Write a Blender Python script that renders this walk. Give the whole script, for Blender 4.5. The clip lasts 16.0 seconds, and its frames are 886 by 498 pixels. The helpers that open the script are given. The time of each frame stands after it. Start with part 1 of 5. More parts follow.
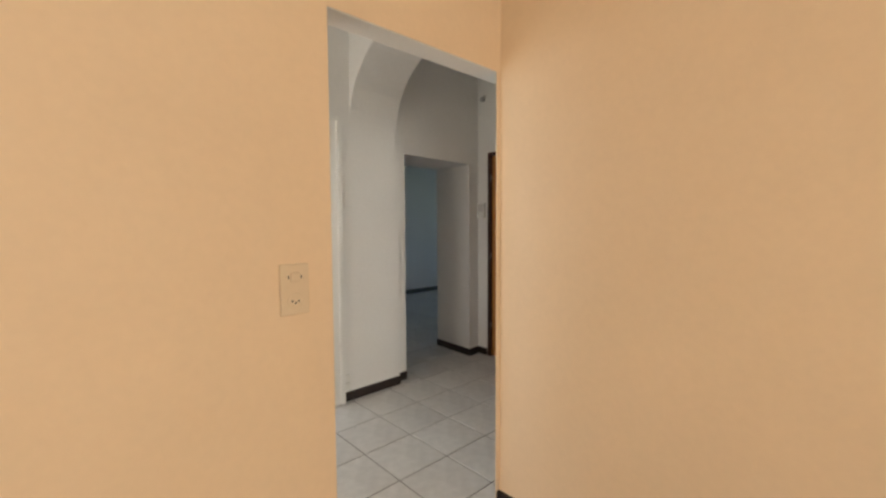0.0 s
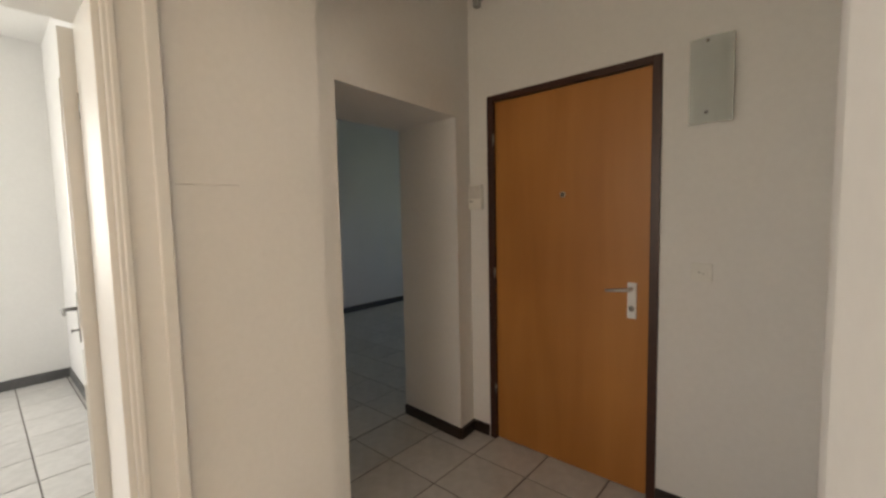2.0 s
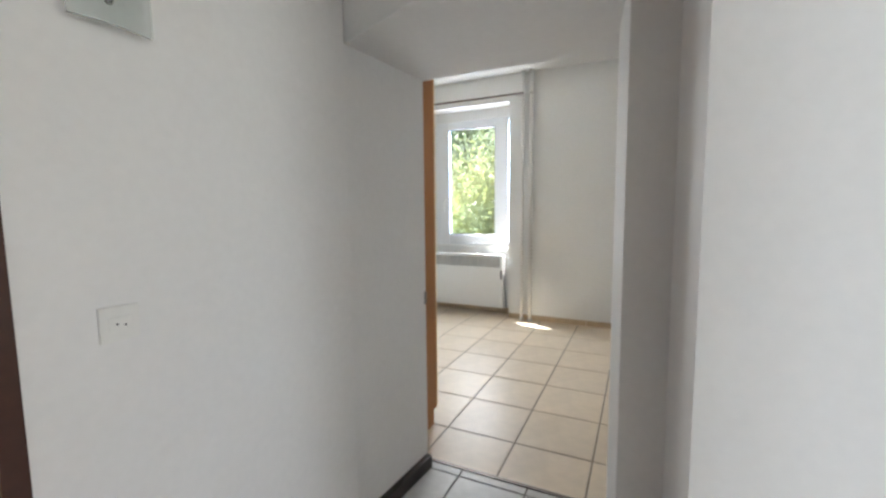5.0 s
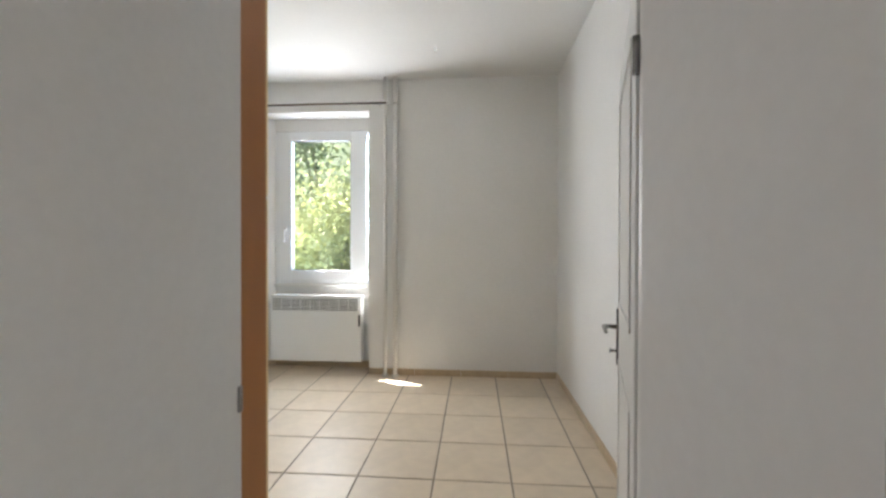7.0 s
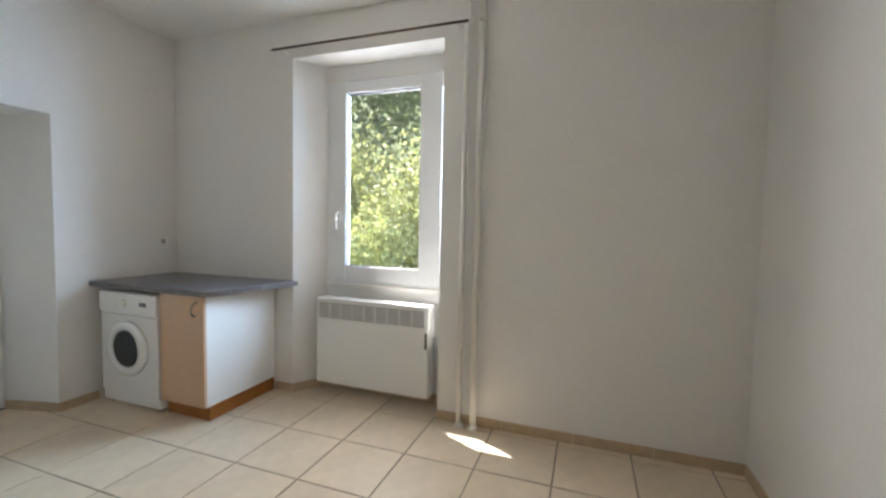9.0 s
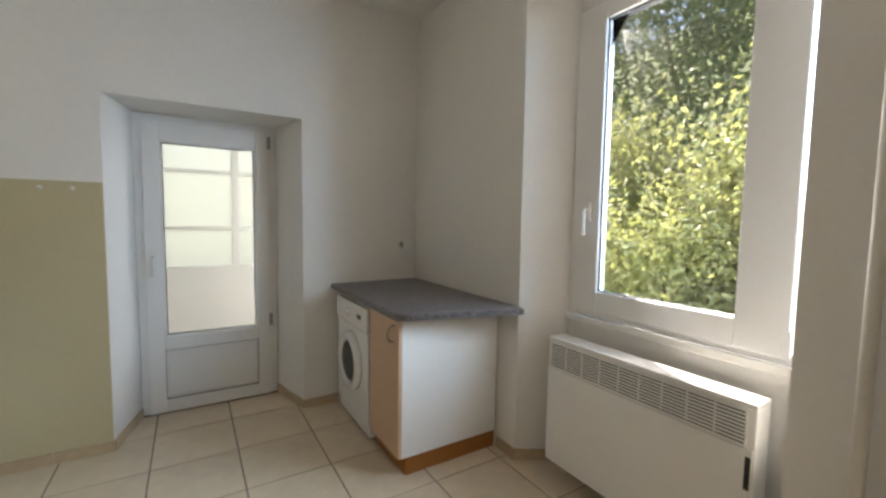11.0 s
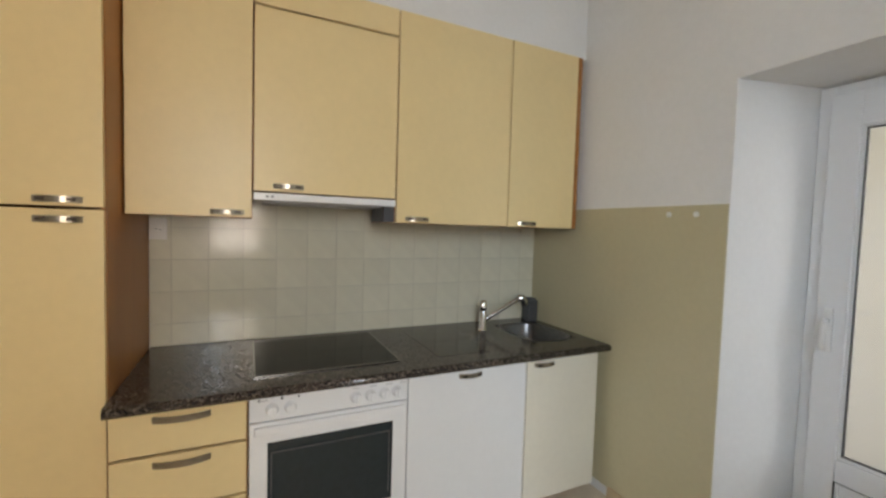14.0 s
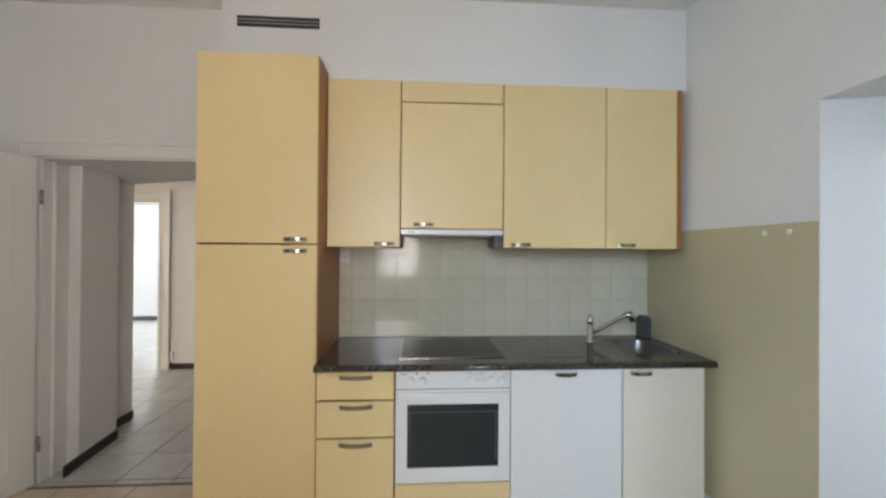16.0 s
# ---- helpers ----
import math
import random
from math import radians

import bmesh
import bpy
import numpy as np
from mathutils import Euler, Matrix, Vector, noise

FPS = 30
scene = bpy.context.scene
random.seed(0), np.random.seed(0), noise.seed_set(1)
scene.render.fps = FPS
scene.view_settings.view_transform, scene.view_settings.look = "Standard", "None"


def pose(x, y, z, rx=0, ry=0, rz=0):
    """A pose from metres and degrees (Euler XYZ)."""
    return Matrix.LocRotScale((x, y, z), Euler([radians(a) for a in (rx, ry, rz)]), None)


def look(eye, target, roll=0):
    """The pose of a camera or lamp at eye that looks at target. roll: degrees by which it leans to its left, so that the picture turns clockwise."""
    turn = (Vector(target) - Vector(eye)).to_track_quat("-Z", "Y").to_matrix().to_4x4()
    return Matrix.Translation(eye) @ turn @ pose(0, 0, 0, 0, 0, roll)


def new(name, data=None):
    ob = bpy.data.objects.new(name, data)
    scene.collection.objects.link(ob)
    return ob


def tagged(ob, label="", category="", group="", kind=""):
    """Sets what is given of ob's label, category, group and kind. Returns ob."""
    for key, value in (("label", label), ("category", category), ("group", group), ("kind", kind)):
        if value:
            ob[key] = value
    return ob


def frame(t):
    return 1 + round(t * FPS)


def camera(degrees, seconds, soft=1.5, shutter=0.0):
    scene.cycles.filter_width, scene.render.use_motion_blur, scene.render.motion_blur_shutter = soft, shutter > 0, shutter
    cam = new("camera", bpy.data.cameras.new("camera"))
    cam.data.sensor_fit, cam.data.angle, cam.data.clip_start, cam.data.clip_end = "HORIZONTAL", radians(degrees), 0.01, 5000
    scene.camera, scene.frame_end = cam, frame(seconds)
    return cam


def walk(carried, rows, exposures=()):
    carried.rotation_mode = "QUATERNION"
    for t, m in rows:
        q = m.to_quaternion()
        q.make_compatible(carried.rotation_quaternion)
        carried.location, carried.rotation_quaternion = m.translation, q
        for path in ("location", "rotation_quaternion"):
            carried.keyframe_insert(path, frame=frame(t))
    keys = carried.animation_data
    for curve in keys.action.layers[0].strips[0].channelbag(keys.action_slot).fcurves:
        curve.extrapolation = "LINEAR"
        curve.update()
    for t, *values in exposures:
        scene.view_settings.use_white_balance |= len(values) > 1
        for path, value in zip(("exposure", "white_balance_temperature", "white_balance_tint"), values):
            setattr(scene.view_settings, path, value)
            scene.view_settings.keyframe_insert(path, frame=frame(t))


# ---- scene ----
cam = camera(94.2, 16.0, soft=2.6)
PATH = [
    (0, (2.791, -0.893, 1.353), (1.327, 0.465, 1.238), -0.3),
    (0.5, (2.454, -0.536, 1.341), (0.908, 0.723, 1.19), -0.9),
    (0.8, (2.287, -0.354, 1.345), (0.7, 0.85, 1.169), -0.8),
    (1, (2.143, -0.256, 1.324), (0.554, 0.945, 1.148), -0.9),
    (1.5, (1.779, 0.009, 1.37), (0.257, 1.296, 1.202), -0.8),
    (2, (1.453, 0.253, 1.379), (0.136, 1.75, 1.227), -1.2),
    (2.5, (1.227, 0.446, 1.348), (0.37, 2.247, 1.203), -1.2),
    (3, (0.983, 0.551, 1.402), (0.894, 2.534, 1.154), -1.2),
    (3.5, (0.792, 0.766, 1.363), (1.393, 2.662, 1.144), -0.4),
    (4, (0.679, 0.948, 1.364), (1.833, 2.567, 1.153), -0.3),
    (4.5, (0.587, 1.123, 1.378), (2.155, 2.349, 1.178), -0.4),
    (5, (0.634, 1.284, 1.361), (2.429, 2.146, 1.171), -0.6),
    (5.2, (0.748, 1.346, 1.366), (2.585, 2.116, 1.182), -0.6),
    (7.3, (1.673, 1.708, 1.295), (3.670, 1.823, 1.267), 0.3),
    (7.5, (1.828, 1.720, 1.301), (3.825, 1.828, 1.258), 0.5),
    (8, (2.159, 1.739, 1.330), (4.151, 1.901, 1.276), 1.3),
    (8.2, (2.291, 1.748, 1.338), (4.274, 1.996, 1.270), 1.5),
    (10.5, (3.776, 2.026, 1.423), (5.144, 3.478, 1.281), 0.8),
    (11, (3.966, 2.247, 1.402), (5.012, 3.945, 1.255), 0.9),
    (11.5, (4.128, 2.455, 1.409), (4.719, 4.359, 1.247), 0.8),
    (12, (4.24, 2.68, 1.43), (4.306, 4.67, 1.239), 0.7),
    (12.5, (4.353, 2.937, 1.394), (3.786, 4.847, 1.223), 0.9),
    (13, (4.358, 3.19, 1.391), (3.223, 4.831, 1.267), 1.1),
    (13.5, (4.429, 3.364, 1.416), (2.857, 4.597, 1.311), 1.4),
    (14, (4.587, 3.478, 1.44), (2.781, 4.332, 1.34), 1.7),
    (14.5, (4.773, 3.434, 1.415), (2.859, 4.01, 1.35), 1.2),
    (15, (4.974, 3.433, 1.433), (3.011, 3.814, 1.405), 0.5),
    (15.5, (5.076, 3.493, 1.435), (3.09, 3.729, 1.443), 0.3),
    (16, (5.159, 3.584, 1.436), (3.163, 3.716, 1.448), 0.4),
]
EXPOSURES = [(0, 2.02, 6500, 11), (0.5, 1.95, 6500, 11), (1, 1.95, 6600, 11), (1.5, 1.75, 6900, 13), (2, 1.98, 7500, 15), (2.5, 2.85, 6400, 11), (3, 3.32, 6200, 10), (4, 2.95, 6100, 10), (4.5, 2.85, 5850, 10), (5, 2.84, 5850, 10),
             (7.5, 2.62, 6050, 11), (8, 2.52, 6050, 11), (10.5, 2.0, 6650, 13), (11, 1.87, 7000, 13), (11.5, 1.64, 7900, 16), (12, 1.88, 7700, 16), (12.5, 2.25, 7500, 16), (13, 2.12, 7250, 15), (13.5, 2.0, 7200, 15), (14, 1.97, 7450, 16), (15, 2.12, 6800, 14), (15.5, 2.12, 6550, 13), (16, 2.15, 6550, 13)]
walk(cam, [(t, look(eye, target, roll)) for t, eye, target, roll in PATH], EXPOSURES)
# ---- end of camera ----

# ---- world and light ----
SUN_EL, SUN_AZ = 57.0, 27.0          # elevation; heading from north, clockwise
world = bpy.data.worlds.new("world")
scene.world = world
world.use_nodes = True
wn = world.node_tree.nodes
sky = wn.new("ShaderNodeTexSky")
sky.sky_type = "NISHITA"
sky.sun_disc = False
sky.sun_elevation, sky.sun_rotation = radians(SUN_EL), radians(SUN_AZ)
wn["Background"].inputs["Strength"].default_value = 0.05
world.node_tree.links.new(sky.outputs[0], wn["Background"].inputs["Color"])

sun = new("sun", bpy.data.lights.new("sun", "SUN"))
sun.data.energy, sun.data.angle, sun.data.color = 5.0, radians(0.6), (1.0, 0.95, 0.86)
_s = Vector((math.sin(radians(SUN_AZ)) * math.cos(radians(SUN_EL)), math.cos(radians(SUN_AZ)) * math.cos(radians(SUN_EL)), math.sin(radians(SUN_EL))))
sun.matrix_world = look(_s * 30, (0, 0, 0))


def window_light(name, x, y, z, target, w, h, watts, colour):
    lamp = new(name, bpy.data.lights.new(name, "AREA"))
    lamp.data.shape, lamp.data.size, lamp.data.size_y = "RECTANGLE", w, h
    lamp.data.energy, lamp.data.color = watts, colour
    lamp.matrix_world = look((x, y, z), target)
    return lamp


window_light("window_light_kitchen", 7.0, 2.35, 2.25, (3.0, 4.45, 1.15), 1.6, 1.4, 48, (0.54, 0.76, 1.0))
window_light("window_light_kitchen_slope", 5.93, 3.34, 1.70, (4.1, 1.7, 2.0), 0.7, 1.3, 8.0, (1.0, 0.97, 0.93))
window_light("window_light_veranda", 4.5, 7.3, 1.8, (4.5, 0, 1.75), 1.8, 1.9, 3.3, (0.95, 0.98, 1.0))
# Fill lamp added at the veranda's unseen east end to brighten the parapet.
window_light("fill_lamp_veranda_side", 5.44, 6.4, 1.55, (3.6, 6.7, 0.9), 0.75, 1.2, 4, (0.85, 0.93, 1.0))
window_light("window_light_west_room", -2.0, -3.45, 1.6, (-2.0, 0, 1.5), 2.2, 1.6, 13, (0.88, 0.95, 1.0))
# Added fill lamp at an unseen side opening; it brightens the hall's east wall.
window_light("fill_lamp_west_room_side", -3.68, -1.12, 1.65, (0, 0.15, 1.4), 0.8, 1.5, 11, (0.92, 0.97, 1.0))
window_light("window_light_south_room", 5.62, -1.9, 1.6, (0, -1.7, 1.4), 1.6, 1.6, 13.5, (1.0, 0.92, 0.80))
window_light("window_light_hall", 0.72, -1.86, 1.6, (0.72, 2, 1.4), 1.0, 1.4, 4.2, (1.0, 0.94, 0.86))
# Added blue fill lamp at an invented, unseen window, to light the north room.
window_light("fill_lamp_north_room", -2.2, 5.93, 1.6, (-2.2, 0, 1.2), 1.0, 1.3, 0.73, (0.45, 0.68, 1.0))


# ---- materials ----
def material(name, colour, rough=0.6, metal=0.0, grain=40.0, vary=0.06, stain=1.6, stain_vary=0.05, bump=0.0, bump_scale=120.0, random_vary=0.0, coat=0.0, spec=0.5):
    m = bpy.data.materials.new(name)
    m.use_nodes = True
    n, l = m.node_tree.nodes, m.node_tree.links
    b = n["Principled BSDF"]
    b.inputs["Roughness"].default_value, b.inputs["Metallic"].default_value = rough, metal
    b.inputs["Coat Weight"].default_value, b.inputs["Specular IOR Level"].default_value = coat, spec
    co = n.new("ShaderNodeTexCoord")
    value = None
    for scale, amount in ((grain, vary), (stain, stain_vary)):
        t = n.new("ShaderNodeTexNoise")
        t.inputs["Scale"].default_value, t.inputs["Detail"].default_value = scale, 4
        l.new(co.outputs["Object"], t.inputs["Vector"])
        r = n.new("ShaderNodeMapRange")
        r.inputs["From Min"].default_value, r.inputs["From Max"].default_value = 0.3, 0.7
        r.inputs["To Min"].default_value, r.inputs["To Max"].default_value = 1 - amount, 1 + amount
        l.new(t.outputs["Fac"], r.inputs["Value"])
        if value is None:
            value = r.outputs[0]
        else:
            k = n.new("ShaderNodeMath")
            k.operation = "MULTIPLY"
            l.new(value, k.inputs[0])
            l.new(r.outputs[0], k.inputs[1])
            value = k.outputs[0]
    if random_vary:
        o = n.new("ShaderNodeObjectInfo")
        r = n.new("ShaderNodeMapRange")
        r.inputs["To Min"].default_value, r.inputs["To Max"].default_value = 1 - random_vary, 1 + random_vary
        l.new(o.outputs["Random"], r.inputs["Value"])
        k = n.new("ShaderNodeMath")
        k.operation = "MULTIPLY"
        l.new(value, k.inputs[0])
        l.new(r.outputs[0], k.inputs[1])
        value = k.outputs[0]
    h = n.new("ShaderNodeHueSaturation")
    h.inputs["Color"].default_value = (*colour, 1)
    l.new(value, h.inputs["Value"])
    l.new(h.outputs[0], b.inputs["Base Color"])
    if bump:
        t = n.new("ShaderNodeTexNoise")
        t.inputs["Scale"].default_value, t.inputs["Detail"].default_value = bump_scale, 5
        l.new(co.outputs["Object"], t.inputs["Vector"])
        p = n.new("ShaderNodeBump")
        p.inputs["Strength"].default_value, p.inputs["Distance"].default_value = bump, 0.004
        l.new(t.outputs["Fac"], p.inputs["Height"])
        l.new(p.outputs[0], b.inputs["Normal"])
    return m


def veneer(name, light, dark, rough=0.35, stretch=(14, 14, 0.7), scale=3.0):
    """Wood veneer with upright grain."""
    m = bpy.data.materials.new(name)
    m.use_nodes = True
    n, l = m.node_tree.nodes, m.node_tree.links
    b = n["Principled BSDF"]
    b.inputs["Roughness"].default_value = rough
    co, mp = n.new("ShaderNodeTexCoord"), n.new("ShaderNodeMapping")
    mp.inputs["Scale"].default_value = stretch
    t, u = n.new("ShaderNodeTexNoise"), n.new("ShaderNodeTexNoise")
    t.inputs["Scale"].default_value, t.inputs["Detail"].default_value, t.inputs["Distortion"].default_value = scale, 7, 0.4
    u.inputs["Scale"].default_value = 1.3
    l.new(co.outputs["Object"], mp.inputs["Vector"])
    l.new(mp.outputs[0], t.inputs["Vector"])
    l.new(co.outputs["Object"], u.inputs["Vector"])
    a = n.new("ShaderNodeMath")
    a.operation = "ADD"
    l.new(t.outputs["Fac"], a.inputs[0])
    l.new(u.outputs["Fac"], a.inputs[1])
    c = n.new("ShaderNodeValToRGB")
    c.color_ramp.elements[0].position, c.color_ramp.elements[0].color = 0.36, (*dark, 1)
    c.color_ramp.elements[1].position, c.color_ramp.elements[1].color = 0.64, (*light, 1)
    k = n.new("ShaderNodeMath")
    k.operation = "MULTIPLY"
    k.inputs[1].default_value = 0.5
    l.new(a.outputs[0], k.inputs[0])
    l.new(k.outputs[0], c.inputs["Fac"])
    l.new(c.outputs[0], b.inputs["Base Color"])
    return m


def speckled(name, colours, rough, scale):
    """Granite or speckled laminate."""
    m = bpy.data.materials.new(name)
    m.use_nodes = True
    n, l = m.node_tree.nodes, m.node_tree.links
    b = n["Principled BSDF"]
    b.inputs["Roughness"].default_value = rough
    co, v, t = n.new("ShaderNodeTexCoord"), n.new("ShaderNodeTexVoronoi"), n.new("ShaderNodeTexNoise")
    v.inputs["Scale"].default_value, t.inputs["Scale"].default_value, t.inputs["Detail"].default_value = scale, scale * 0.6, 5
    l.new(co.outputs["Object"], v.inputs["Vector"])
    l.new(co.outputs["Object"], t.inputs["Vector"])
    mx = n.new("ShaderNodeMix")
    mx.inputs[0].default_value = 0.5
    s = n.new("ShaderNodeSeparateColor")
    l.new(v.outputs["Color"], s.inputs[0])
    l.new(s.outputs[0], mx.inputs[2])
    l.new(t.outputs["Fac"], mx.inputs[3])
    c = n.new("ShaderNodeValToRGB")
    e = c.color_ramp.elements
    e[0].position, e[0].color = 0.3, (*colours[0], 1)
    e[1].position, e[1].color = 0.72, (*colours[-1], 1)
    for i, col in enumerate(colours[1:-1]):
        k = e.new(0.3 + 0.42 * (i + 1) / (len(colours) - 1))
        k.color = (*col, 1)
    l.new(mx.outputs[0], c.inputs["Fac"])
    l.new(c.outputs[0], b.inputs["Base Color"])
    return m


def glass(name, colour=(1, 1, 1), rough=0.0):
    m = bpy.data.materials.new(name)
    m.use_nodes = True
    n, l = m.node_tree.nodes, m.node_tree.links
    n.remove(n["Principled BSDF"])
    g, t, x = n.new("ShaderNodeBsdfGlossy"), n.new("ShaderNodeBsdfTransparent"), n.new("ShaderNodeMixShader")
    f = n.new("ShaderNodeFresnel")
    t.inputs["Color"].default_value = (*colour, 1)
    g.inputs["Roughness"].default_value = rough
    l.new(f.outputs[0], x.inputs[0])
    l.new(t.outputs[0], x.inputs[1])
    l.new(g.outputs[0], x.inputs[2])
    l.new(x.outputs[0], n["Material Output"].inputs["Surface"])
    return m


WHITE = material("white_wall_paint", (0.80, 0.79, 0.77), 0.75, vary=0.015, stain_vary=0.025, bump=0.04, bump_scale=60)
CEIL = material("white_ceiling_paint", (0.82, 0.81, 0.785), 0.85, vary=0.012, stain_vary=0.02, bump=0.1, bump_scale=60)
APRICOT = material("apricot_wall_paint", (0.84, 0.65, 0.45), 0.65, vary=0.015, stain_vary=0.03, bump=0.04, bump_scale=60)
DADO = material("olive_beige_gloss_paint", (0.56, 0.495, 0.32), 0.35, vary=0.02, stain_vary=0.03, bump=0.06, bump_scale=70)
TILE_GREY = material("grey_white_floor_tile", (0.58, 0.57, 0.55), 0.35, grain=18, vary=0.07, stain=4, stain_vary=0.06, random_vary=0.05, bump=0.05, bump_scale=50)
TILE_BEIGE = material("beige_floor_tile", (0.70, 0.59, 0.45), 0.40, spec=0.40, grain=14, vary=0.04, stain=3, stain_vary=0.05, random_vary=0.04, bump=0.04, bump_scale=40)
GROUT = material("dark_grout", (0.16, 0.145, 0.13), 0.9, grain=60, vary=0.15)
GROUT_K = material("brown_grout", (0.24, 0.19, 0.14), 0.9, grain=60, vary=0.15)
SKIRT_DARK = material("dark_brown_skirting", (0.022, 0.013, 0.010), 0.3, grain=30, vary=0.2)
SKIRT_GREY = material("dark_grey_skirting", (0.10, 0.10, 0.10), 0.4, grain=30, vary=0.15)
SKIRT_BEIGE = material("beige_skirting_tile", (0.52, 0.40, 0.26), 0.3, grain=16, vary=0.08, random_vary=0.05)
GLOSS_WHITE = material("white_gloss_paint", (0.80, 0.79, 0.76), 0.32, vary=0.012, stain_vary=0.02, bump=0.05, bump_scale=40)
PVC = material("white_plastic_frame", (0.82, 0.83, 0.84), 0.3, vary=0.01, stain_vary=0.015)
ENAMEL = material("white_enamel", (0.84, 0.84, 0.83), 0.25, vary=0.01, stain_vary=0.015)
PLASTIC = material("white_plastic", (0.78, 0.77, 0.73), 0.4, vary=0.02)
CREAM_PLASTIC = material("cream_plastic", (0.74, 0.60, 0.43), 0.45, vary=0.02)
YELLOW = material("pale_yellow_laminate", (0.84, 0.655, 0.345), 0.38, grain=30, vary=0.015, stain_vary=0.03)
CREAM = material("cream_laminate", (0.81, 0.76, 0.64), 0.38, grain=30, vary=0.015, stain_vary=0.02)
WOOD_DOOR = veneer("orange_brown_veneer", (0.52, 0.22, 0.055), (0.40, 0.155, 0.034), 0.42, (3.5, 3.5, 0.35), 2.0)
WOOD_SIDE = veneer("beech_veneer", (0.40, 0.158, 0.036), (0.32, 0.118, 0.025), 0.4, (4, 4, 0.35), 2.0)
FRAME_BROWN = material("dark_brown_door_frame", (0.045, 0.014, 0.008), 0.35, grain=40, vary=0.15)
GRANITE = speckled("dark_granite", ((0.012, 0.010, 0.009), (0.035, 0.027, 0.023), (0.075, 0.058, 0.05), (0.17, 0.14, 0.12)), 0.14, 150)
GRANITE_POLISHED = speckled("polished_dark_granite", ((0.014, 0.012, 0.011), (0.030, 0.025, 0.022), (0.055, 0.045, 0.04)), 0.05, 150)
GREY_TOP = speckled("grey_speckled_laminate", ((0.085, 0.078, 0.08), (0.13, 0.12, 0.122), (0.20, 0.185, 0.187)), 0.3, 90)
SPLASH = material("cream_glazed_wall_tile", (0.66, 0.63, 0.50), 0.12, grain=20, vary=0.02, random_vary=0.03, bump=0.02, bump_scale=20)
SPLASH_GROUT = material("pale_grout", (0.56, 0.53, 0.43), 0.9, vary=0.08)
BLACK_GLASS = material("black_ceramic_glass", (0.008, 0.007, 0.006), 0.1, vary=0.1, spec=0.12)
DARK = material("dark_cavity", (0.02, 0.02, 0.02), 0.7, vary=0.1)
OVEN_GLASS = material("dark_grey_oven_glass", (0.018, 0.028, 0.032), 0.05, vary=0.1)
CHROME = material("chrome", (0.80, 0.80, 0.80), 0.12, 1.0, vary=0.02)
STEEL = material("brushed_steel", (0.33, 0.325, 0.32), 0.25, 1.0, grain=80, vary=0.08)
ALUMINIUM = material("satin_aluminium", (0.62, 0.61, 0.60), 0.38, 1.0, grain=70, vary=0.05)
SINK_STEEL = material("dull_sink_steel", (0.20, 0.20, 0.205), 0.3, 1.0, grain=60, vary=0.12)
NICKEL = material("worn_nickel", (0.36, 0.32, 0.26), 0.28, 1.0, grain=50, vary=0.12)
INLAY = material("dark_bronze", (0.10, 0.085, 0.065), 0.4, 0.8, vary=0.15)
GREY_PL = material("dark_grey_plastic", (0.07, 0.07, 0.075), 0.5, vary=0.08)
MID_GREY = material("grey_plastic", (0.36, 0.36, 0.36), 0.5, vary=0.05)
PIPE = material("white_painted_pipe", (0.72, 0.70, 0.66), 0.35, vary=0.03)
ROD = material("brown_metal_rod", (0.10, 0.065, 0.04), 0.35, 0.6, vary=0.1)
GLASS = glass("clear_glass")
SCONCE_BACK = material("grey_green_metal", (0.40, 0.45, 0.43), 0.5, vary=0.04)
SCONCE_GLASS = material("pale_green_frosted_glass", (0.70, 0.74, 0.71), 0.25, vary=0.02)
_n, _l = SCONCE_GLASS.node_tree.nodes, SCONCE_GLASS.node_tree.links
_tp, _mx = _n.new("ShaderNodeBsdfTransparent"), _n.new("ShaderNodeMixShader")
_mx.inputs[0].default_value = 0.55
_l.new(_n["Principled BSDF"].outputs[0], _mx.inputs[1])
_l.new(_tp.outputs[0], _mx.inputs[2])
_l.new(_mx.outputs[0], _n["Material Output"].inputs["Surface"])
THRESH = material("grey_metal_threshold", (0.20, 0.17, 0.15), 0.4, 0.5, vary=0.1)
BARK = material("brown_bark", (0.12, 0.085, 0.055), 0.9, grain=30, vary=0.25, bump=0.6, bump_scale=30)
GRASS = material("grass_ground", (0.06, 0.08, 0.028), 0.95, grain=8, vary=0.3, stain=0.6, stain_vary=0.25)
RENDER = material("pale_render", (0.62, 0.58, 0.50), 0.9, grain=25, vary=0.06, bump=0.4, bump_scale=60)


def leaf_material(name, colour):
    m = material(name, colour, 0.45, grain=9, vary=0.35, stain=1.2, stain_vary=0.3)
    n, l = m.node_tree.nodes, m.node_tree.links
    b, tr, mx = n["Principled BSDF"], n.new("ShaderNodeBsdfTranslucent"), n.new("ShaderNodeMixShader")
    mx.inputs[0].default_value = 0.45
    tr.inputs["Color"].default_value = (colour[0] * 1.5, colour[1] * 1.5, colour[2], 1)
    l.new(b.outputs[0], mx.inputs[1])
    l.new(tr.outputs[0], mx.inputs[2])
    l.new(mx.outputs[0], n["Material Output"].inputs["Surface"])
    return m


LEAF = leaf_material("yellow_green_leaf", (0.33, 0.35, 0.19))
LEAF_DARK = leaf_material("dark_green_leaf", (0.17, 0.21, 0.12))


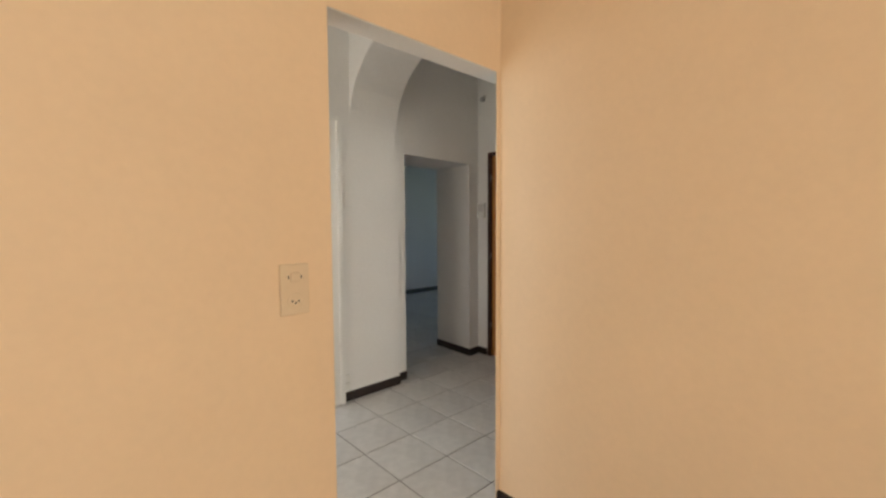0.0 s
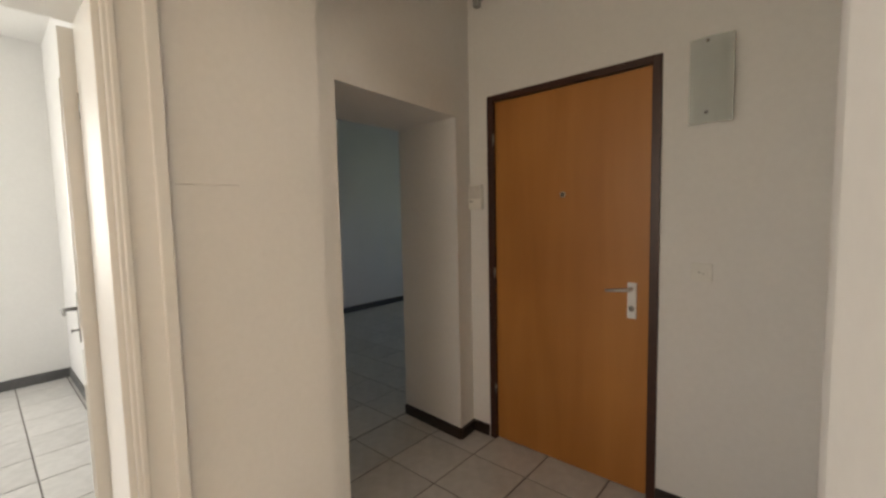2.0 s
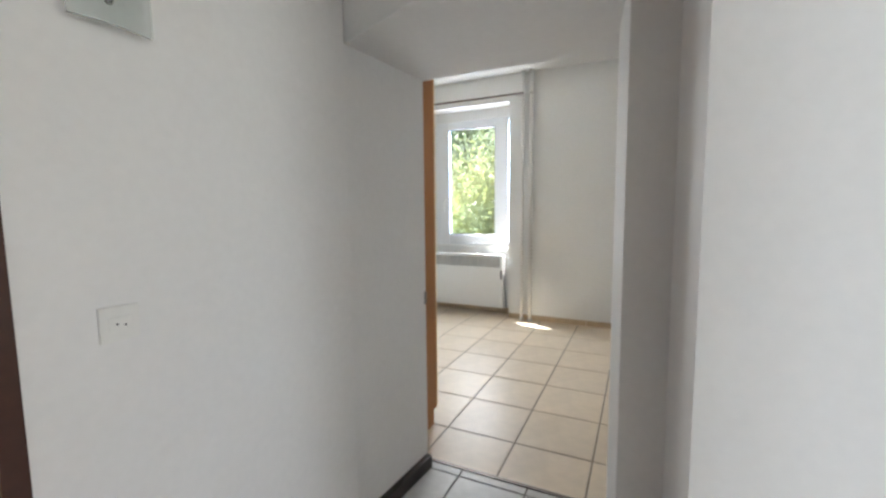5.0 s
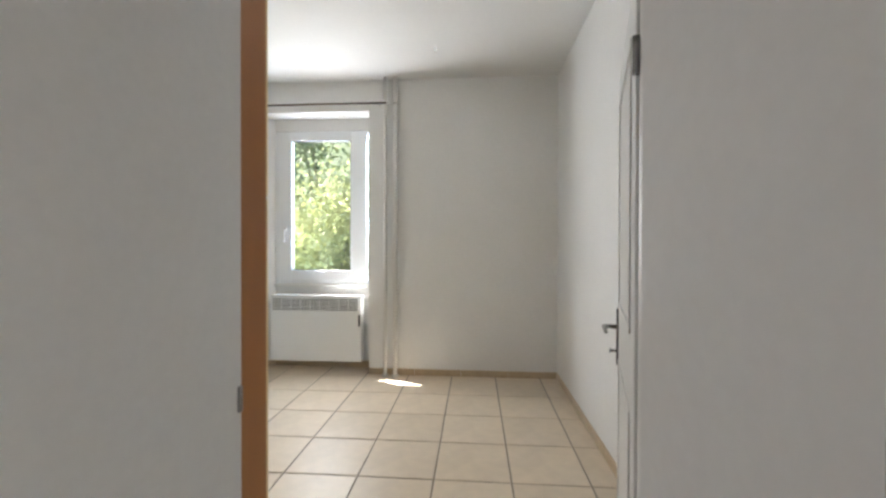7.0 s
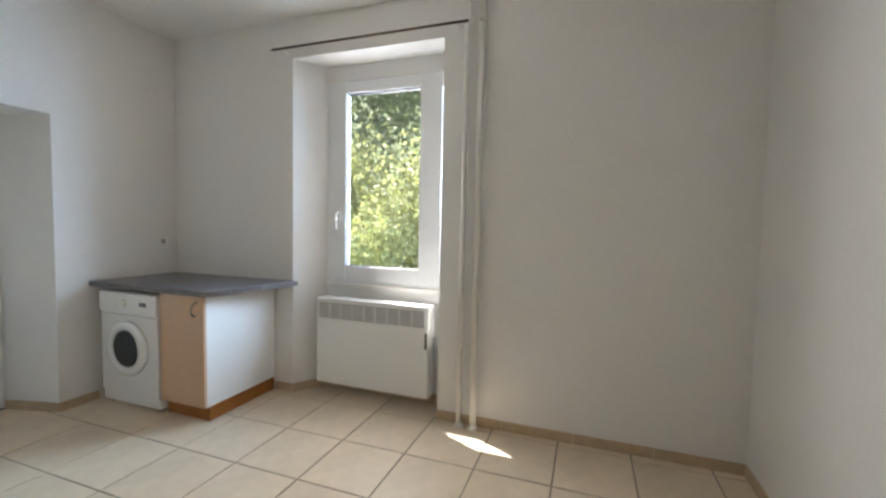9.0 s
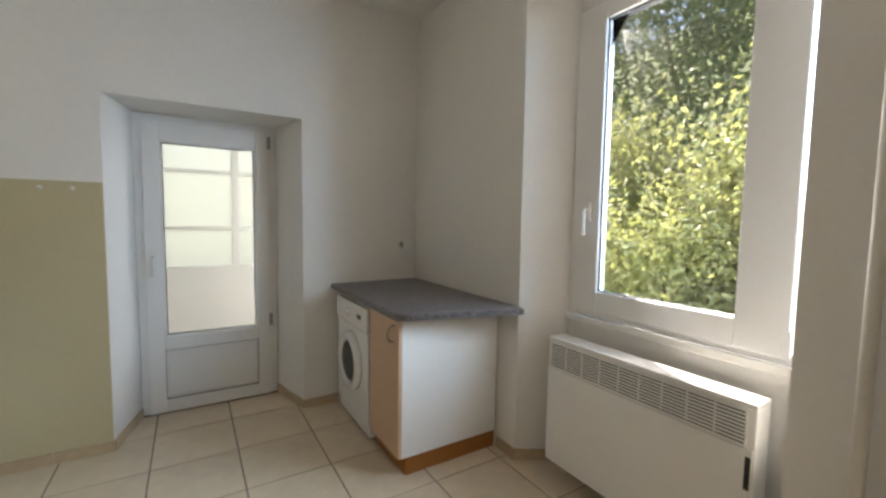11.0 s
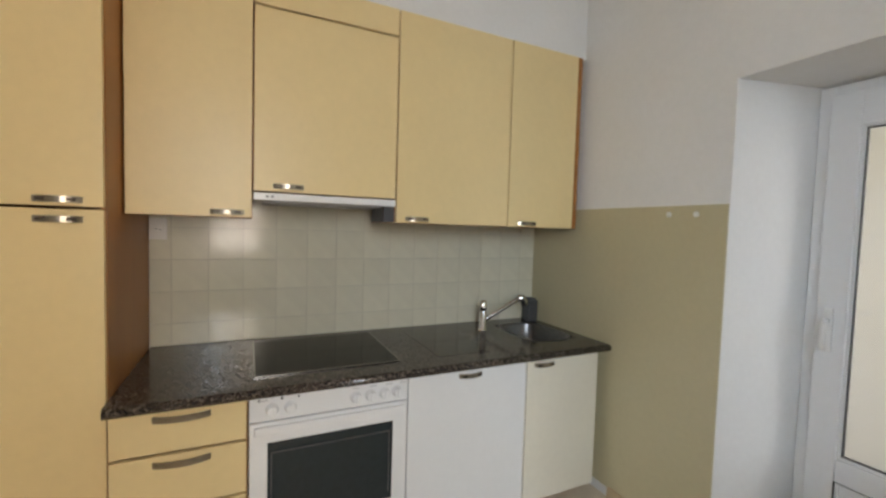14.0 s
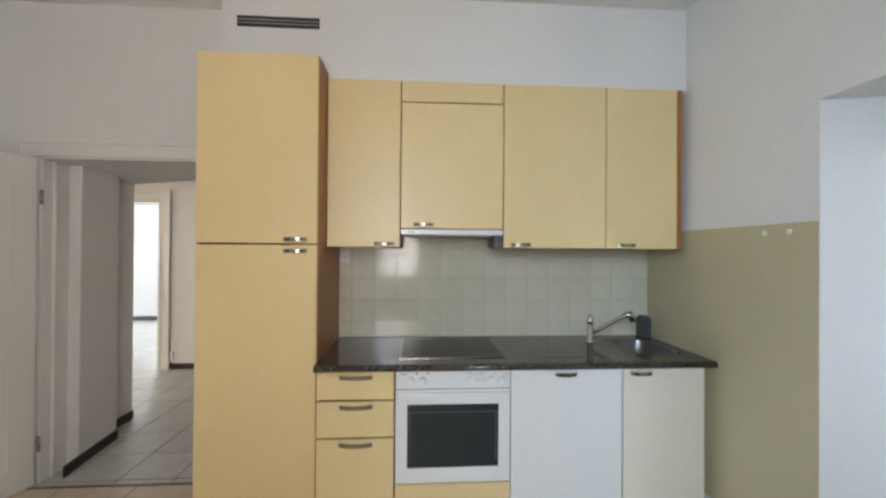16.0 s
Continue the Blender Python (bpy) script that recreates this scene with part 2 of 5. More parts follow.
# ---- mesh helpers ----
def box(bm, x0, x1, y0, y1, z0, z1, bevel=0.0, m=None):
    vs = [bm.verts.new((x, y, z)) for x in (x0, x1) for y in (y0, y1) for z in (z0, z1)]
    fs = [(0, 1, 3, 2), (4, 6, 7, 5), (0, 4, 5, 1), (2, 3, 7, 6), (0, 2, 6, 4), (1, 5, 7, 3)]
    faces = [bm.faces.new([vs[i] for i in f]) for f in fs]
    if bevel:
        edges = list({e for f in faces for e in f.edges})
        made = bmesh.ops.bevel(bm, geom=edges, offset=bevel, segments=2, affect="EDGES", profile=0.6)
        vs = list({v for f in made["faces"] for v in f.verts} | {v for v in vs if v.is_valid})
    if m is not None:
        bmesh.ops.transform(bm, matrix=m, verts=[v for v in vs if v.is_valid])
    return vs


def prism(bm, pts, z0, z1):
    """An upright prism on a plan outline."""
    lo = [bm.verts.new((x, y, z0)) for x, y in pts]
    hi = [bm.verts.new((x, y, z1)) for x, y in pts]
    k = len(pts)
    fs = [bm.faces.new(lo[::-1]), bm.faces.new(hi)]
    fs += [bm.faces.new((lo[i], lo[(i + 1) % k], hi[(i + 1) % k], hi[i])) for i in range(k)]
    bmesh.ops.recalc_face_normals(bm, faces=fs)
    return lo + hi


def tube(bm, path, radius, sides=12, cap=True):
    """A round tube along a list of points."""
    pts = [Vector(p) for p in path]
    radii = radius if isinstance(radius, (list, tuple)) else [radius] * len(pts)
    rings, up = [], Vector((0.123, 0.31, 0.94))
    for i, p in enumerate(pts):
        d = (pts[min(i + 1, len(pts) - 1)] - pts[max(i - 1, 0)]).normalized()
        a = d.cross(up)
        a = a.normalized() if a.length > 1e-4 else d.orthogonal().normalized()
        b = d.cross(a)
        rings.append([bm.verts.new(p + radii[i] * (math.cos(q) * a + math.sin(q) * b)) for q in (2 * math.pi * s / sides for s in range(sides))])
    fs = []
    for r, q in zip(rings, rings[1:]):
        fs += [bm.faces.new((r[s], r[(s + 1) % sides], q[(s + 1) % sides], q[s])) for s in range(sides)]
    if cap:
        fs += [bm.faces.new(rings[0][::-1]), bm.faces.new(rings[-1])]
    bmesh.ops.recalc_face_normals(bm, faces=fs)
    for f in fs:
        f.smooth = len(f.verts) == 4
    return rings


def lathe(bm, profile, m, sides=32):
    """A turned shape: (radius, height) pairs about z, moved by m."""
    rings = [[bm.verts.new(m @ Vector((r * math.cos(2 * math.pi * s / sides), r * math.sin(2 * math.pi * s / sides), h))) for s in range(sides)] for r, h in profile]
    fs = []
    for a, b in zip(rings, rings[1:]):
        fs += [bm.faces.new((a[s], a[(s + 1) % sides], b[(s + 1) % sides], b[s])) for s in range(sides)]
    fs.append(bm.faces.new(rings[0][::-1]))
    fs.append(bm.faces.new(rings[-1]))
    bmesh.ops.recalc_face_normals(bm, faces=fs)
    for f in fs:
        f.smooth = len(f.verts) == 4
    return rings


def mesh_of(name, bm, mat):
    me = bpy.data.meshes.new(name)
    bm.normal_update()
    bm.to_mesh(me)
    bm.free()
    me.materials.append(mat)
    return me


def part(name, bm, mat, parent, label=""):
    ob = new(name, mesh_of(name, bm, mat))
    ob.parent = parent
    if label:
        ob["label"] = label
    return ob


def boxes(*specs, bevel=0.0):
    bm = bmesh.new()
    for s in specs:
        box(bm, *s, bevel=bevel)
    return bm


def thing(name, x, y, z, label, category, group="", rz=0.0):
    ob = new(name)
    ob.empty_display_size = 0.05
    ob.matrix_basis = pose(x, y, z, 0, 0, rz)
    return tagged(ob, label, category, group)


def structure(name, bm, mat, label):
    return tagged(new(name, mesh_of(name, bm, mat)), label, "", "", "structure")


# ---- the setting ----
CEILING = 2.95
HALL_N, HALL_E = 2.318, 1.45


def wall(name, outlines, mat, label):
    bm = bmesh.new()
    for pts, z0, z1 in outlines:
        prism(bm, pts, z0, z1)
    return structure(name, bm, mat, label)


def rect(x0, x1, y0, y1):
    return [(x0, y0), (x1, y0), (x1, y1), (x0, y1)]


C = CEILING
wall("wall_hall_west", [(rect(-0.26, 0, -1.8, -0.34), 0, C), (rect(-0.26, 0, -0.34, 0.517), 2.018, C),
                        (rect(-0.26, 0, 0.517, 0.752), 0, C), ([(-3.75, 0.752), (0, 0.752), (0, 1.183), (-0.055, 1.183), (-0.055, 1.298), (-0.63, 1.31), (-3.75, 1.31)], 0, C),
                        ([(-0.63, 1.31), (-0.055, 1.298), (-0.11, 2.165), (-0.63, 2.193)], 1.968, C),
                        ([(-0.63, 2.193), (-0.11, 2.165), (-0.125, 2.318), (-0.125, 2.75), (-0.63, 2.75)], 0, C)], WHITE, "white painted plaster wall with door openings")
wall("wall_hall_north", [(rect(-0.125, 0.032, HALL_N, 2.75), 0, C), (rect(0.032, 0.938, HALL_N, 2.75), 2.068, C),
                         ([(0.938, HALL_N), (1.94, HALL_N), (2.48, 2.272), (2.48, 2.40), (2.28, 2.40), (2.28, 2.75), (0.938, 2.75)], 0, C),
                         (rect(2.13, 2.28, 2.75, 5.75), 0, C)], WHITE, "white painted plaster wall beside the entrance door")
wall("wall_passage_lintel", [([(1.485, 1.187), (1.87, 1.205), (1.87, 1.325), (2.28, 1.372), (2.28, 1.25), (2.48, 1.25), (2.48, 2.272), (1.94, HALL_N)], 1.99, C)], WHITE, "white plaster above the kitchen passage")
wall("wall_hall_east", [(rect(1.45, 1.555, -0.245, 0.59), 2.047, C), ([(1.555, 0.59), (1.555, 0.86), (2.48, 0.86), (2.48, 1.25), (2.28, 1.25), (2.28, 1.372), (1.87, 1.325), (1.87, 1.205), (1.485, 1.187), (1.48, 0.85)], 0, C),
                        ([(1.45, 0.59), (1.555, 0.59), (1.48, 0.85), (1.45, 0.85)], 2.047, C)], WHITE, "white painted wall between hall and passage")
wall("wall_lining_south_room", [(rect(1.555, 1.559, 0.59, 0.615), 0, C), (rect(1.555, 1.559, -0.245, 0.59), 2.05, C)], APRICOT, "apricot painted plaster round the opening")
wall("wall_hall_south", [(rect(-0.26, 0.2, -1.95, -1.8), 0, C), (rect(1.24, 1.45, -1.95, -1.8), 0, C), (rect(0.2, 1.24, -1.95, -1.8), 0, 0.88), (rect(0.2, 1.24, -1.95, -1.8), 2.32, C)], WHITE, "white painted wall")
wall("wall_south_room", [(rect(1.45, 1.558, -3.6, -0.245), 0, C), (rect(1.558, 5.7, -3.75, -3.6), 0, C), (rect(5.557, 5.7, -3.6, -2.72), 0, C), (rect(5.557, 5.7, -1.08, 0.857), 0, C),
                         (rect(5.557, 5.7, -2.72, -1.08), 0, 0.78), (rect(5.557, 5.7, -2.72, -1.08), 2.42, C)], APRICOT, "apricot painted plaster wall")
wall("wall_south_room_north", [(rect(1.559, 5.557, 0.615, 0.857), 0, C)], APRICOT, "apricot painted plaster wall")
wall("wall_kitchen_south", [(rect(2.484, 5.557, 0.86, 0.88), 0, C)], WHITE, "white painted plaster wall")
# east wall with a splayed window niche down to the floor
wall("wall_kitchen_east", [(rect(5.557, 6.0, 0.867, 2.743), 0, C), ([(5.557, 3.994), (5.80, 3.84), (6.0, 3.84), (6.0, 5.75), (5.557, 5.75)], 0, C),
                           (rect(5.80, 6.0, 2.743, 3.84), 0, 0.87), ([(5.557, 2.743), (6.0, 2.743), (6.0, 3.84), (5.80, 3.84), (5.557, 3.994)], 2.65, C),
                           (rect(5.80, 6.0, 2.743, 3.84), 2.525, 2.65)], WHITE, "white painted wall with a deep window niche")
# north wall with the glazed door's niche
wall("wall_kitchen_north", [([(2.28, 5.26), (3.556, 5.26), (3.66, 5.68), (3.66, 5.75), (2.28, 5.75)], 0, C),
                            ([(4.65, 5.26), (5.557, 5.26), (5.557, 5.75), (4.54, 5.75), (4.54, 5.68)], 0, C),
                            ([(3.556, 5.26), (4.65, 5.26), (4.54, 5.68), (4.54, 5.75), (3.66, 5.75), (3.66, 5.68)], 2.08, C)], WHITE, "white painted wall with a deep door niche")
wall("wall_dado", [(rect(2.28, 3.553, 5.256, 5.26), 0.055, 1.575)], DADO, "olive beige gloss paint on the lower wall")
wall("wall_bulkhead", [(rect(2.28, 2.70, 2.455, 5.26), 2.49, C), (rect(2.28, 2.70, 3.062, 5.26), 2.447, 2.49)], WHITE, "white boxed-in duct above the wall cabinets")
# west room and north room shells
# The opening at y -1.55 to -0.7 is unseen, made for the side lamp.
wall("wall_west_room", [(rect(-3.75, -3.56, -0.7, 0.752), 0, C), (rect(-3.75, -3.56, -3.6, -1.55), 0, C), (rect(-3.75, -3.56, -1.55, -0.7), 0, 0.85), (rect(-3.75, -3.56, -1.55, -0.7), 2.45, C), (rect(-3.75, -3.1, -3.75, -3.6), 0, C), (rect(-0.9, -0.26, -3.75, -3.6), 0, C),
                        (rect(-3.1, -0.9, -3.75, -3.6), 0, 0.8), (rect(-3.1, -0.9, -3.75, -3.6), 2.4, C), (rect(-0.40, -0.26, -3.6, -1.8), 0, C)], WHITE, "white painted plaster wall")
# The opening in the north wall is invented for the room's fill lamp.
wall("wall_north_room", [(rect(-3.75, -3.6, 1.31, 6.1), 0, C), (rect(-3.6, -2.7, 5.95, 6.1), 0, C), (rect(-1.7, -0.5, 5.95, 6.1), 0, C),
                         (rect(-2.7, -1.7, 5.95, 6.1), 0, 0.9), (rect(-2.7, -1.7, 5.95, 6.1), 2.3, C), (rect(-0.63, -0.5, 2.75, 5.95), 0, C)], WHITE, "white painted plaster wall")


def hall_arch():
    """A round arch across the hall, springing from the pier."""
    bm, n = bmesh.new(), 24
    y0, y1, spring, top = 0.745, 1.183, 2.16, C
    arc = [(0.7425 - 0.7425 * math.cos(math.pi * i / n), spring + 0.56 * math.sin(math.pi * i / n)) for i in range(n + 1)]
    for (xa, za), (xb, zb) in zip(arc, arc[1:]):
        a = [bm.verts.new(p) for p in ((xa, y0, za), (xb, y0, zb), (xb, y1, zb), (xa, y1, za))]
        b = [bm.verts.new(p) for p in ((xa, y0, top), (xb, y0, top), (xb, y1, top), (xa, y1, top))]
        bm.faces.new(a[::-1])
        bm.faces.new(b)
        bm.faces.new((a[0], a[1], b[1], b[0]))
        bm.faces.new((a[3], b[3], b[2], a[2]))
    bmesh.ops.remove_doubles(bm, verts=bm.verts, dist=1e-4)
    return structure("wall_arch", bm, WHITE, "white plastered round arch across the hall")


hall_arch()
# The second slab is an unseen overhang, added to block sun from north room.
structure("ceiling", boxes((-3.75, 6.0, -3.75, 6.1, C, C + 0.2), (-3.75, 0.2, 6.1, 7.4, C, C + 0.2)), CEIL, "white painted ceiling with an added sun-blocking overhang")


def tiled_floor(name, x0, x1, y0, y1, ox, oy, px, py, mat, grout, label, near, skip=None):
    """Tiles with recessed joints on a screed; those of the near stretch are objects of their own."""
    base = structure(name, boxes((x0, x1, y0, y1, -0.15, -0.004)), grout, label)
    shared, rest = {}, bmesh.new()
    i0, j0 = math.floor((x0 - ox) / px), math.floor((y0 - oy) / py)
    gap = 0.004
    far = 0
    for i in range(i0, math.ceil((x1 - ox) / px)):
        for j in range(j0, math.ceil((y1 - oy) / py)):
            a, b = max(ox + i * px + gap, x0), min(ox + (i + 1) * px - gap, x1)
            c, d = max(oy + j * py + gap, y0), min(oy + (j + 1) * py - gap, y1)
            if b - a < 0.01 or d - c < 0.01:
                continue
            if near[0] <= (a + b) / 2 <= near[1] and near[2] <= (c + d) / 2 <= near[3]:
                key = (round(b - a, 3), round(d - c, 3))
                if key not in shared:
                    bm = bmesh.new()
                    w, h = key[0] / 2, key[1] / 2
                    lo = [bm.verts.new(p) for p in ((-w, -h, -0.006), (w, -h, -0.006), (w, h, -0.006), (-w, h, -0.006))]
                    e = 0.0022
                    mi = [bm.verts.new(p) for p in ((-w, -h, -0.0018), (w, -h, -0.0018), (w, h, -0.0018), (-w, h, -0.0018))]
                    hi = [bm.verts.new(p) for p in ((-w + e, -h + e, 0), (w - e, -h + e, 0), (w - e, h - e, 0), (-w + e, h - e, 0))]
                    bm.faces.new(hi)
                    for q, r in ((lo, mi), (mi, hi)):
                        for k in range(4):
                            bm.faces.new((q[k], q[(k + 1) % 4], r[(k + 1) % 4], r[k]))
                    shared[key] = mesh_of("tile", bm, mat)
                t = new("tile", shared[key])
                t.parent = base
                t.location = ((a + b) / 2, (c + d) / 2, random.uniform(-0.0004, 0.0004))
            else:
                box(rest, a, b, c, d, -0.006, 0)
                far += 1
    if far:
        tagged(part("tile_field", rest, mat, base), kind="stuff")
    else:
        rest.free()
    return base


# ---- things and details ----
def skirting(name, pts, mat, label, h=0.07, d=0.012, piece=0.0):
    """A skirting along a run of points, on the left of the way; in pieces if a length is given."""
    runs = [(Vector((*a, 0)), Vector((*b, 0))) for a, b in zip(pts, pts[1:])]
    bm = bmesh.new()
    parts = []
    for a, b in runs:
        way = (b - a).normalized()
        side = Vector((-way.y, way.x, 0)) * d
        length = (b - a).length
        n = max(1, round(length / piece)) if piece else 1
        for i in range(n):
            s, e = a + way * (length * i / n + (0.0015 if i else 0)), a + way * (length * (i + 1) / n - (0.0015 if i < n - 1 else 0))
            target = bmesh.new() if piece else bm
            outline = [(s.x, s.y), (e.x, e.y), (e.x + side.x, e.y + side.y), (s.x + side.x, s.y + side.y)]
            vs = prism(target, outline, 0, h)
            top = [v for v in vs if v.co.z > h / 2]
            for v in top[2:]:
                v.co.z -= 0.004
            if piece:
                parts.append(target)
    if piece:
        first = boxes((pts[0][0], pts[0][0] + 0.001, pts[0][1], pts[0][1] + 0.001, 0, 0.001))
        base = structure(name, first, mat, label)
        for t in parts:
            part("skirting_tile", t, mat, base)
        return base
    return structure(name, bm, mat, label)


dark = "dark brown skirting along the white wall"
skirting("baseboard_hall_west", [(0, 1.183), (0, 0.65)], SKIRT_DARK, dark)
skirting("baseboard_hall_west_step", [(-0.055, 1.298), (-0.055, 1.183)], SKIRT_DARK, dark)
skirting("baseboard_hall_south_stretch", [(0, -0.44), (0, -1.8)], SKIRT_DARK, dark)
skirting("baseboard_north_opening", [(-0.11, 2.165), (-0.63, 2.193)], SKIRT_DARK, dark)
skirting("baseboard_hall_corner", [(0.0, HALL_N), (-0.125, HALL_N), (-0.11, 2.165)], SKIRT_DARK, dark)
skirting("baseboard_hall_north", [(1.94, HALL_N), (0.96, HALL_N)], SKIRT_DARK, dark)
skirting("baseboard_passage_north", [(2.47, 2.273), (1.94, HALL_N)], SKIRT_DARK, dark, 0.07, 0.03)
skirting("baseboard_passage_south", [(1.485, 1.187), (1.87, 1.205), (1.87, 1.325), (2.42, 1.386)], SKIRT_DARK, dark)
skirting("baseboard_hall_east", [(1.48, 0.85), (1.485, 1.187)], SKIRT_DARK, dark)
skirting("baseboard_south_room", [(1.559, 0.615), (1.559, 0.592)], SKIRT_DARK, dark)
skirting("baseboard_south_room_north", [(5.55, 0.615), (1.571, 0.615)], SKIRT_DARK, dark)
skirting("baseboard_south_room_west", [(1.558, -0.32), (1.558, -3.5)], SKIRT_DARK, dark)
grey = "dark grey skirting along the white wall"
skirting("baseboard_west_room", [(-0.28, 0.752), (-3.56, 0.752), (-3.56, -3.5)], SKIRT_GREY, grey, 0.085)
skirting("baseboard_north_room", [(-3.6, 5.9), (-3.6, 1.4)], SKIRT_GREY, grey, 0.085)
beige = "beige ceramic skirting tiles along the white wall"
skirting("baseboard_kitchen_south", [(2.50, 0.88), (5.557, 0.88)], SKIRT_BEIGE, beige, 0.065, 0.01, 0.44)
skirting("baseboard_kitchen_east", [(5.557, 0.89), (5.557, 2.743)], SKIRT_BEIGE, beige, 0.065, 0.01, 0.44)
skirting("baseboard_window_niche", [(5.80, 3.84), (5.557, 3.994), (5.557, 4.16)], SKIRT_BEIGE, beige, 0.065, 0.01, 0.3)
skirting("baseboard_niche_back", [(5.80, 2.75), (5.80, 3.84)], SKIRT_BEIGE, beige, 0.065, 0.01, 0.4)
skirting("baseboard_kitchen_north", [(3.66, 5.68), (3.556, 5.256), (3.02, 5.256)], SKIRT_BEIGE, beige, 0.065, 0.01, 0.3)
skirting("baseboard_kitchen_north_east", [(4.90, 5.26), (4.65, 5.26), (4.54, 5.68)], SKIRT_BEIGE, beige, 0.065, 0.01, 0.3)
structure("threshold_trim", boxes((2.515, 2.535, 1.36, 2.28, -0.02, 0.003)), THRESH, "narrow grey metal threshold between two floors")


# ---- entrance door and the hall ----
def entrance_door():
    d = thing("door_1", 0.485, HALL_N, 0, "orange brown veneered entrance door in a dark brown frame, closed", "door")
    w, h, k = 0.472, 2.083, 0.04
    bm = boxes((-w, -w + k, -0.012, 0.09, 0, h), (w - k, w, -0.012, 0.09, 0, h), (-w + k, w - k, -0.012, 0.09, h - 0.033, h), bevel=0.003)
    part("door_frame", bm, FRAME_BROWN, d, "dark brown wooden frame")
    leaf = part("door_leaf", boxes((-w + k + 0.003, w - k - 0.003, 0.012, 0.055, 0.006, h - 0.037), bevel=0.002), WOOD_DOOR, d)
    bm = bmesh.new()
    box(bm, 0.353 - 0.021, 0.353 + 0.021, 0.002, 0.012, 0.872, 1.048, bevel=0.004)
    part("handle_plate", bm, ENAMEL, leaf, "white metal handle plate")
    bm = bmesh.new()
    tube(bm, [(0.353, 0.004, 1.018), (0.353, -0.04, 1.018), (0.345, -0.050, 1.018), (0.30, -0.053, 1.014), (0.248, -0.050, 1.008)], [0.009, 0.009, 0.009, 0.008, 0.0065])
    part("handle", bm, ALUMINIUM, leaf, "steel lever handle")
    bm = bmesh.new()
    tube(bm, [(0.353, 0.004, 0.922), (0.353, -0.008, 0.922)], 0.013, 16)
    part("lock_cylinder", bm, STEEL, leaf, "steel lock cylinder")
    bm = bmesh.new()
    lathe(bm, [(0.016, 0.0), (0.016, 0.006), (0.010, 0.008), (0.008, 0.004)], Matrix.Translation((-0.003, 0.012, 1.488)) @ Matrix.Rotation(radians(90), 4, "X"), 20)
    part("peephole", bm, NICKEL, leaf, "round brass peephole")
    bm = bmesh.new()
    lathe(bm, [(0.0085, 0.0), (0.0085, 0.0095), (0.005, 0.0102)], Matrix.Translation((-0.003, 0.012, 1.488)) @ Matrix.Rotation(radians(90), 4, "X"), 16)
    part("lens", bm, DARK, leaf, "dark peephole lens")
    for z in (0.32, 1.04, 1.83):
        bm = bmesh.new()
        tube(bm, [(-w + k + 0.002, -0.004, z - 0.035), (-w + k + 0.002, -0.004, z + 0.035)], 0.009)
        part("hinge", bm, STEEL, d, "steel hinge")


entrance_door()


def intercom():
    d = thing("intercom", -0.002, HALL_N, 1.5, "pale grey plastic intercom box on the wall", "intercom")
    d.matrix_basis = pose(-0.068, HALL_N, 1.5)
    part("housing", boxes((-0.049, 0.049, -0.035, 0, -0.075, 0.075), bevel=0.006), PLASTIC, d)
    part("speaker_panel", boxes((-0.042, 0.042, -0.038, -0.034, -0.01, 0.066), bevel=0.0015), material("pale_grey_plastic", (0.62, 0.60, 0.57), 0.45), d)
    part("button", boxes((-0.038, -0.012, -0.041, -0.034, -0.03, -0.022), bevel=0.002), MID_GREY, d, "small grey button")


intercom()


def socket(x, y, z, rz, label, w=0.078, h=0.078, mat=PLASTIC, holes=3):
    """A square plate with a recessed socket; its front faces -y before the turn."""
    d = thing("wall_socket", x, y, z, label, "socket", rz=rz)
    part("plate", boxes((-w / 2, w / 2, -0.011, 0, -h / 2, h / 2), bevel=0.003), mat, d)
    part("insert", boxes((-w * 0.30, w * 0.30, -0.014, -0.010, -h * 0.20, h * 0.20), bevel=0.002), mat, d)
    for i in range(holes):
        bm = bmesh.new()
        lathe(bm, [(0.0025, 0), (0.0025, 0.002)], Matrix.Translation(((i - (holes - 1) / 2) * 0.016, -0.013, -0.004 if i == 1 else 0.0)) @ Matrix.Rotation(radians(90), 4, "X"), 10)
        part("pin_hole", bm, DARK, d, "dark pin hole")
    return d


socket(1.125, HALL_N, 1.12, 0, "square white plastic rocker switch plate on the wall", holes=2)


def sconce():
    d = thing("wall_lamp", 1.145, HALL_N, 1.917, "rectangular frosted glass wall lamp, switched off", "wall lamp")
    part("backplate", boxes((-0.058, 0.058, -0.024, 0, -0.150, 0.150), bevel=0.003), SCONCE_BACK, d, "grey green metal backplate")
    bm = bmesh.new()
    n = 8
    rows = []
    for y_off in (0.0, 0.006):
        rows.append([(x, -0.032 - 0.012 * (1 - (x / 0.077) ** 2) - y_off) for x in [-0.077 + 0.154 * i / n for i in range(n + 1)]])
    outline = rows[0] + rows[1][::-1]
    prism(bm, outline, -0.172, 0.172)
    part("glass_shade", bm, SCONCE_GLASS, d, "bowed pale green frosted glass")
    for z in (-0.13, 0.155):
        bm = bmesh.new()
        lathe(bm, [(0.007, 0), (0.007, 0.006), (0.003, 0.009)], Matrix.Translation((-0.012, -0.049, z)) @ Matrix.Rotation(radians(90), 4, "X"), 14)
        part("screw", bm, STEEL, d, "round steel screw cap")


sconce()


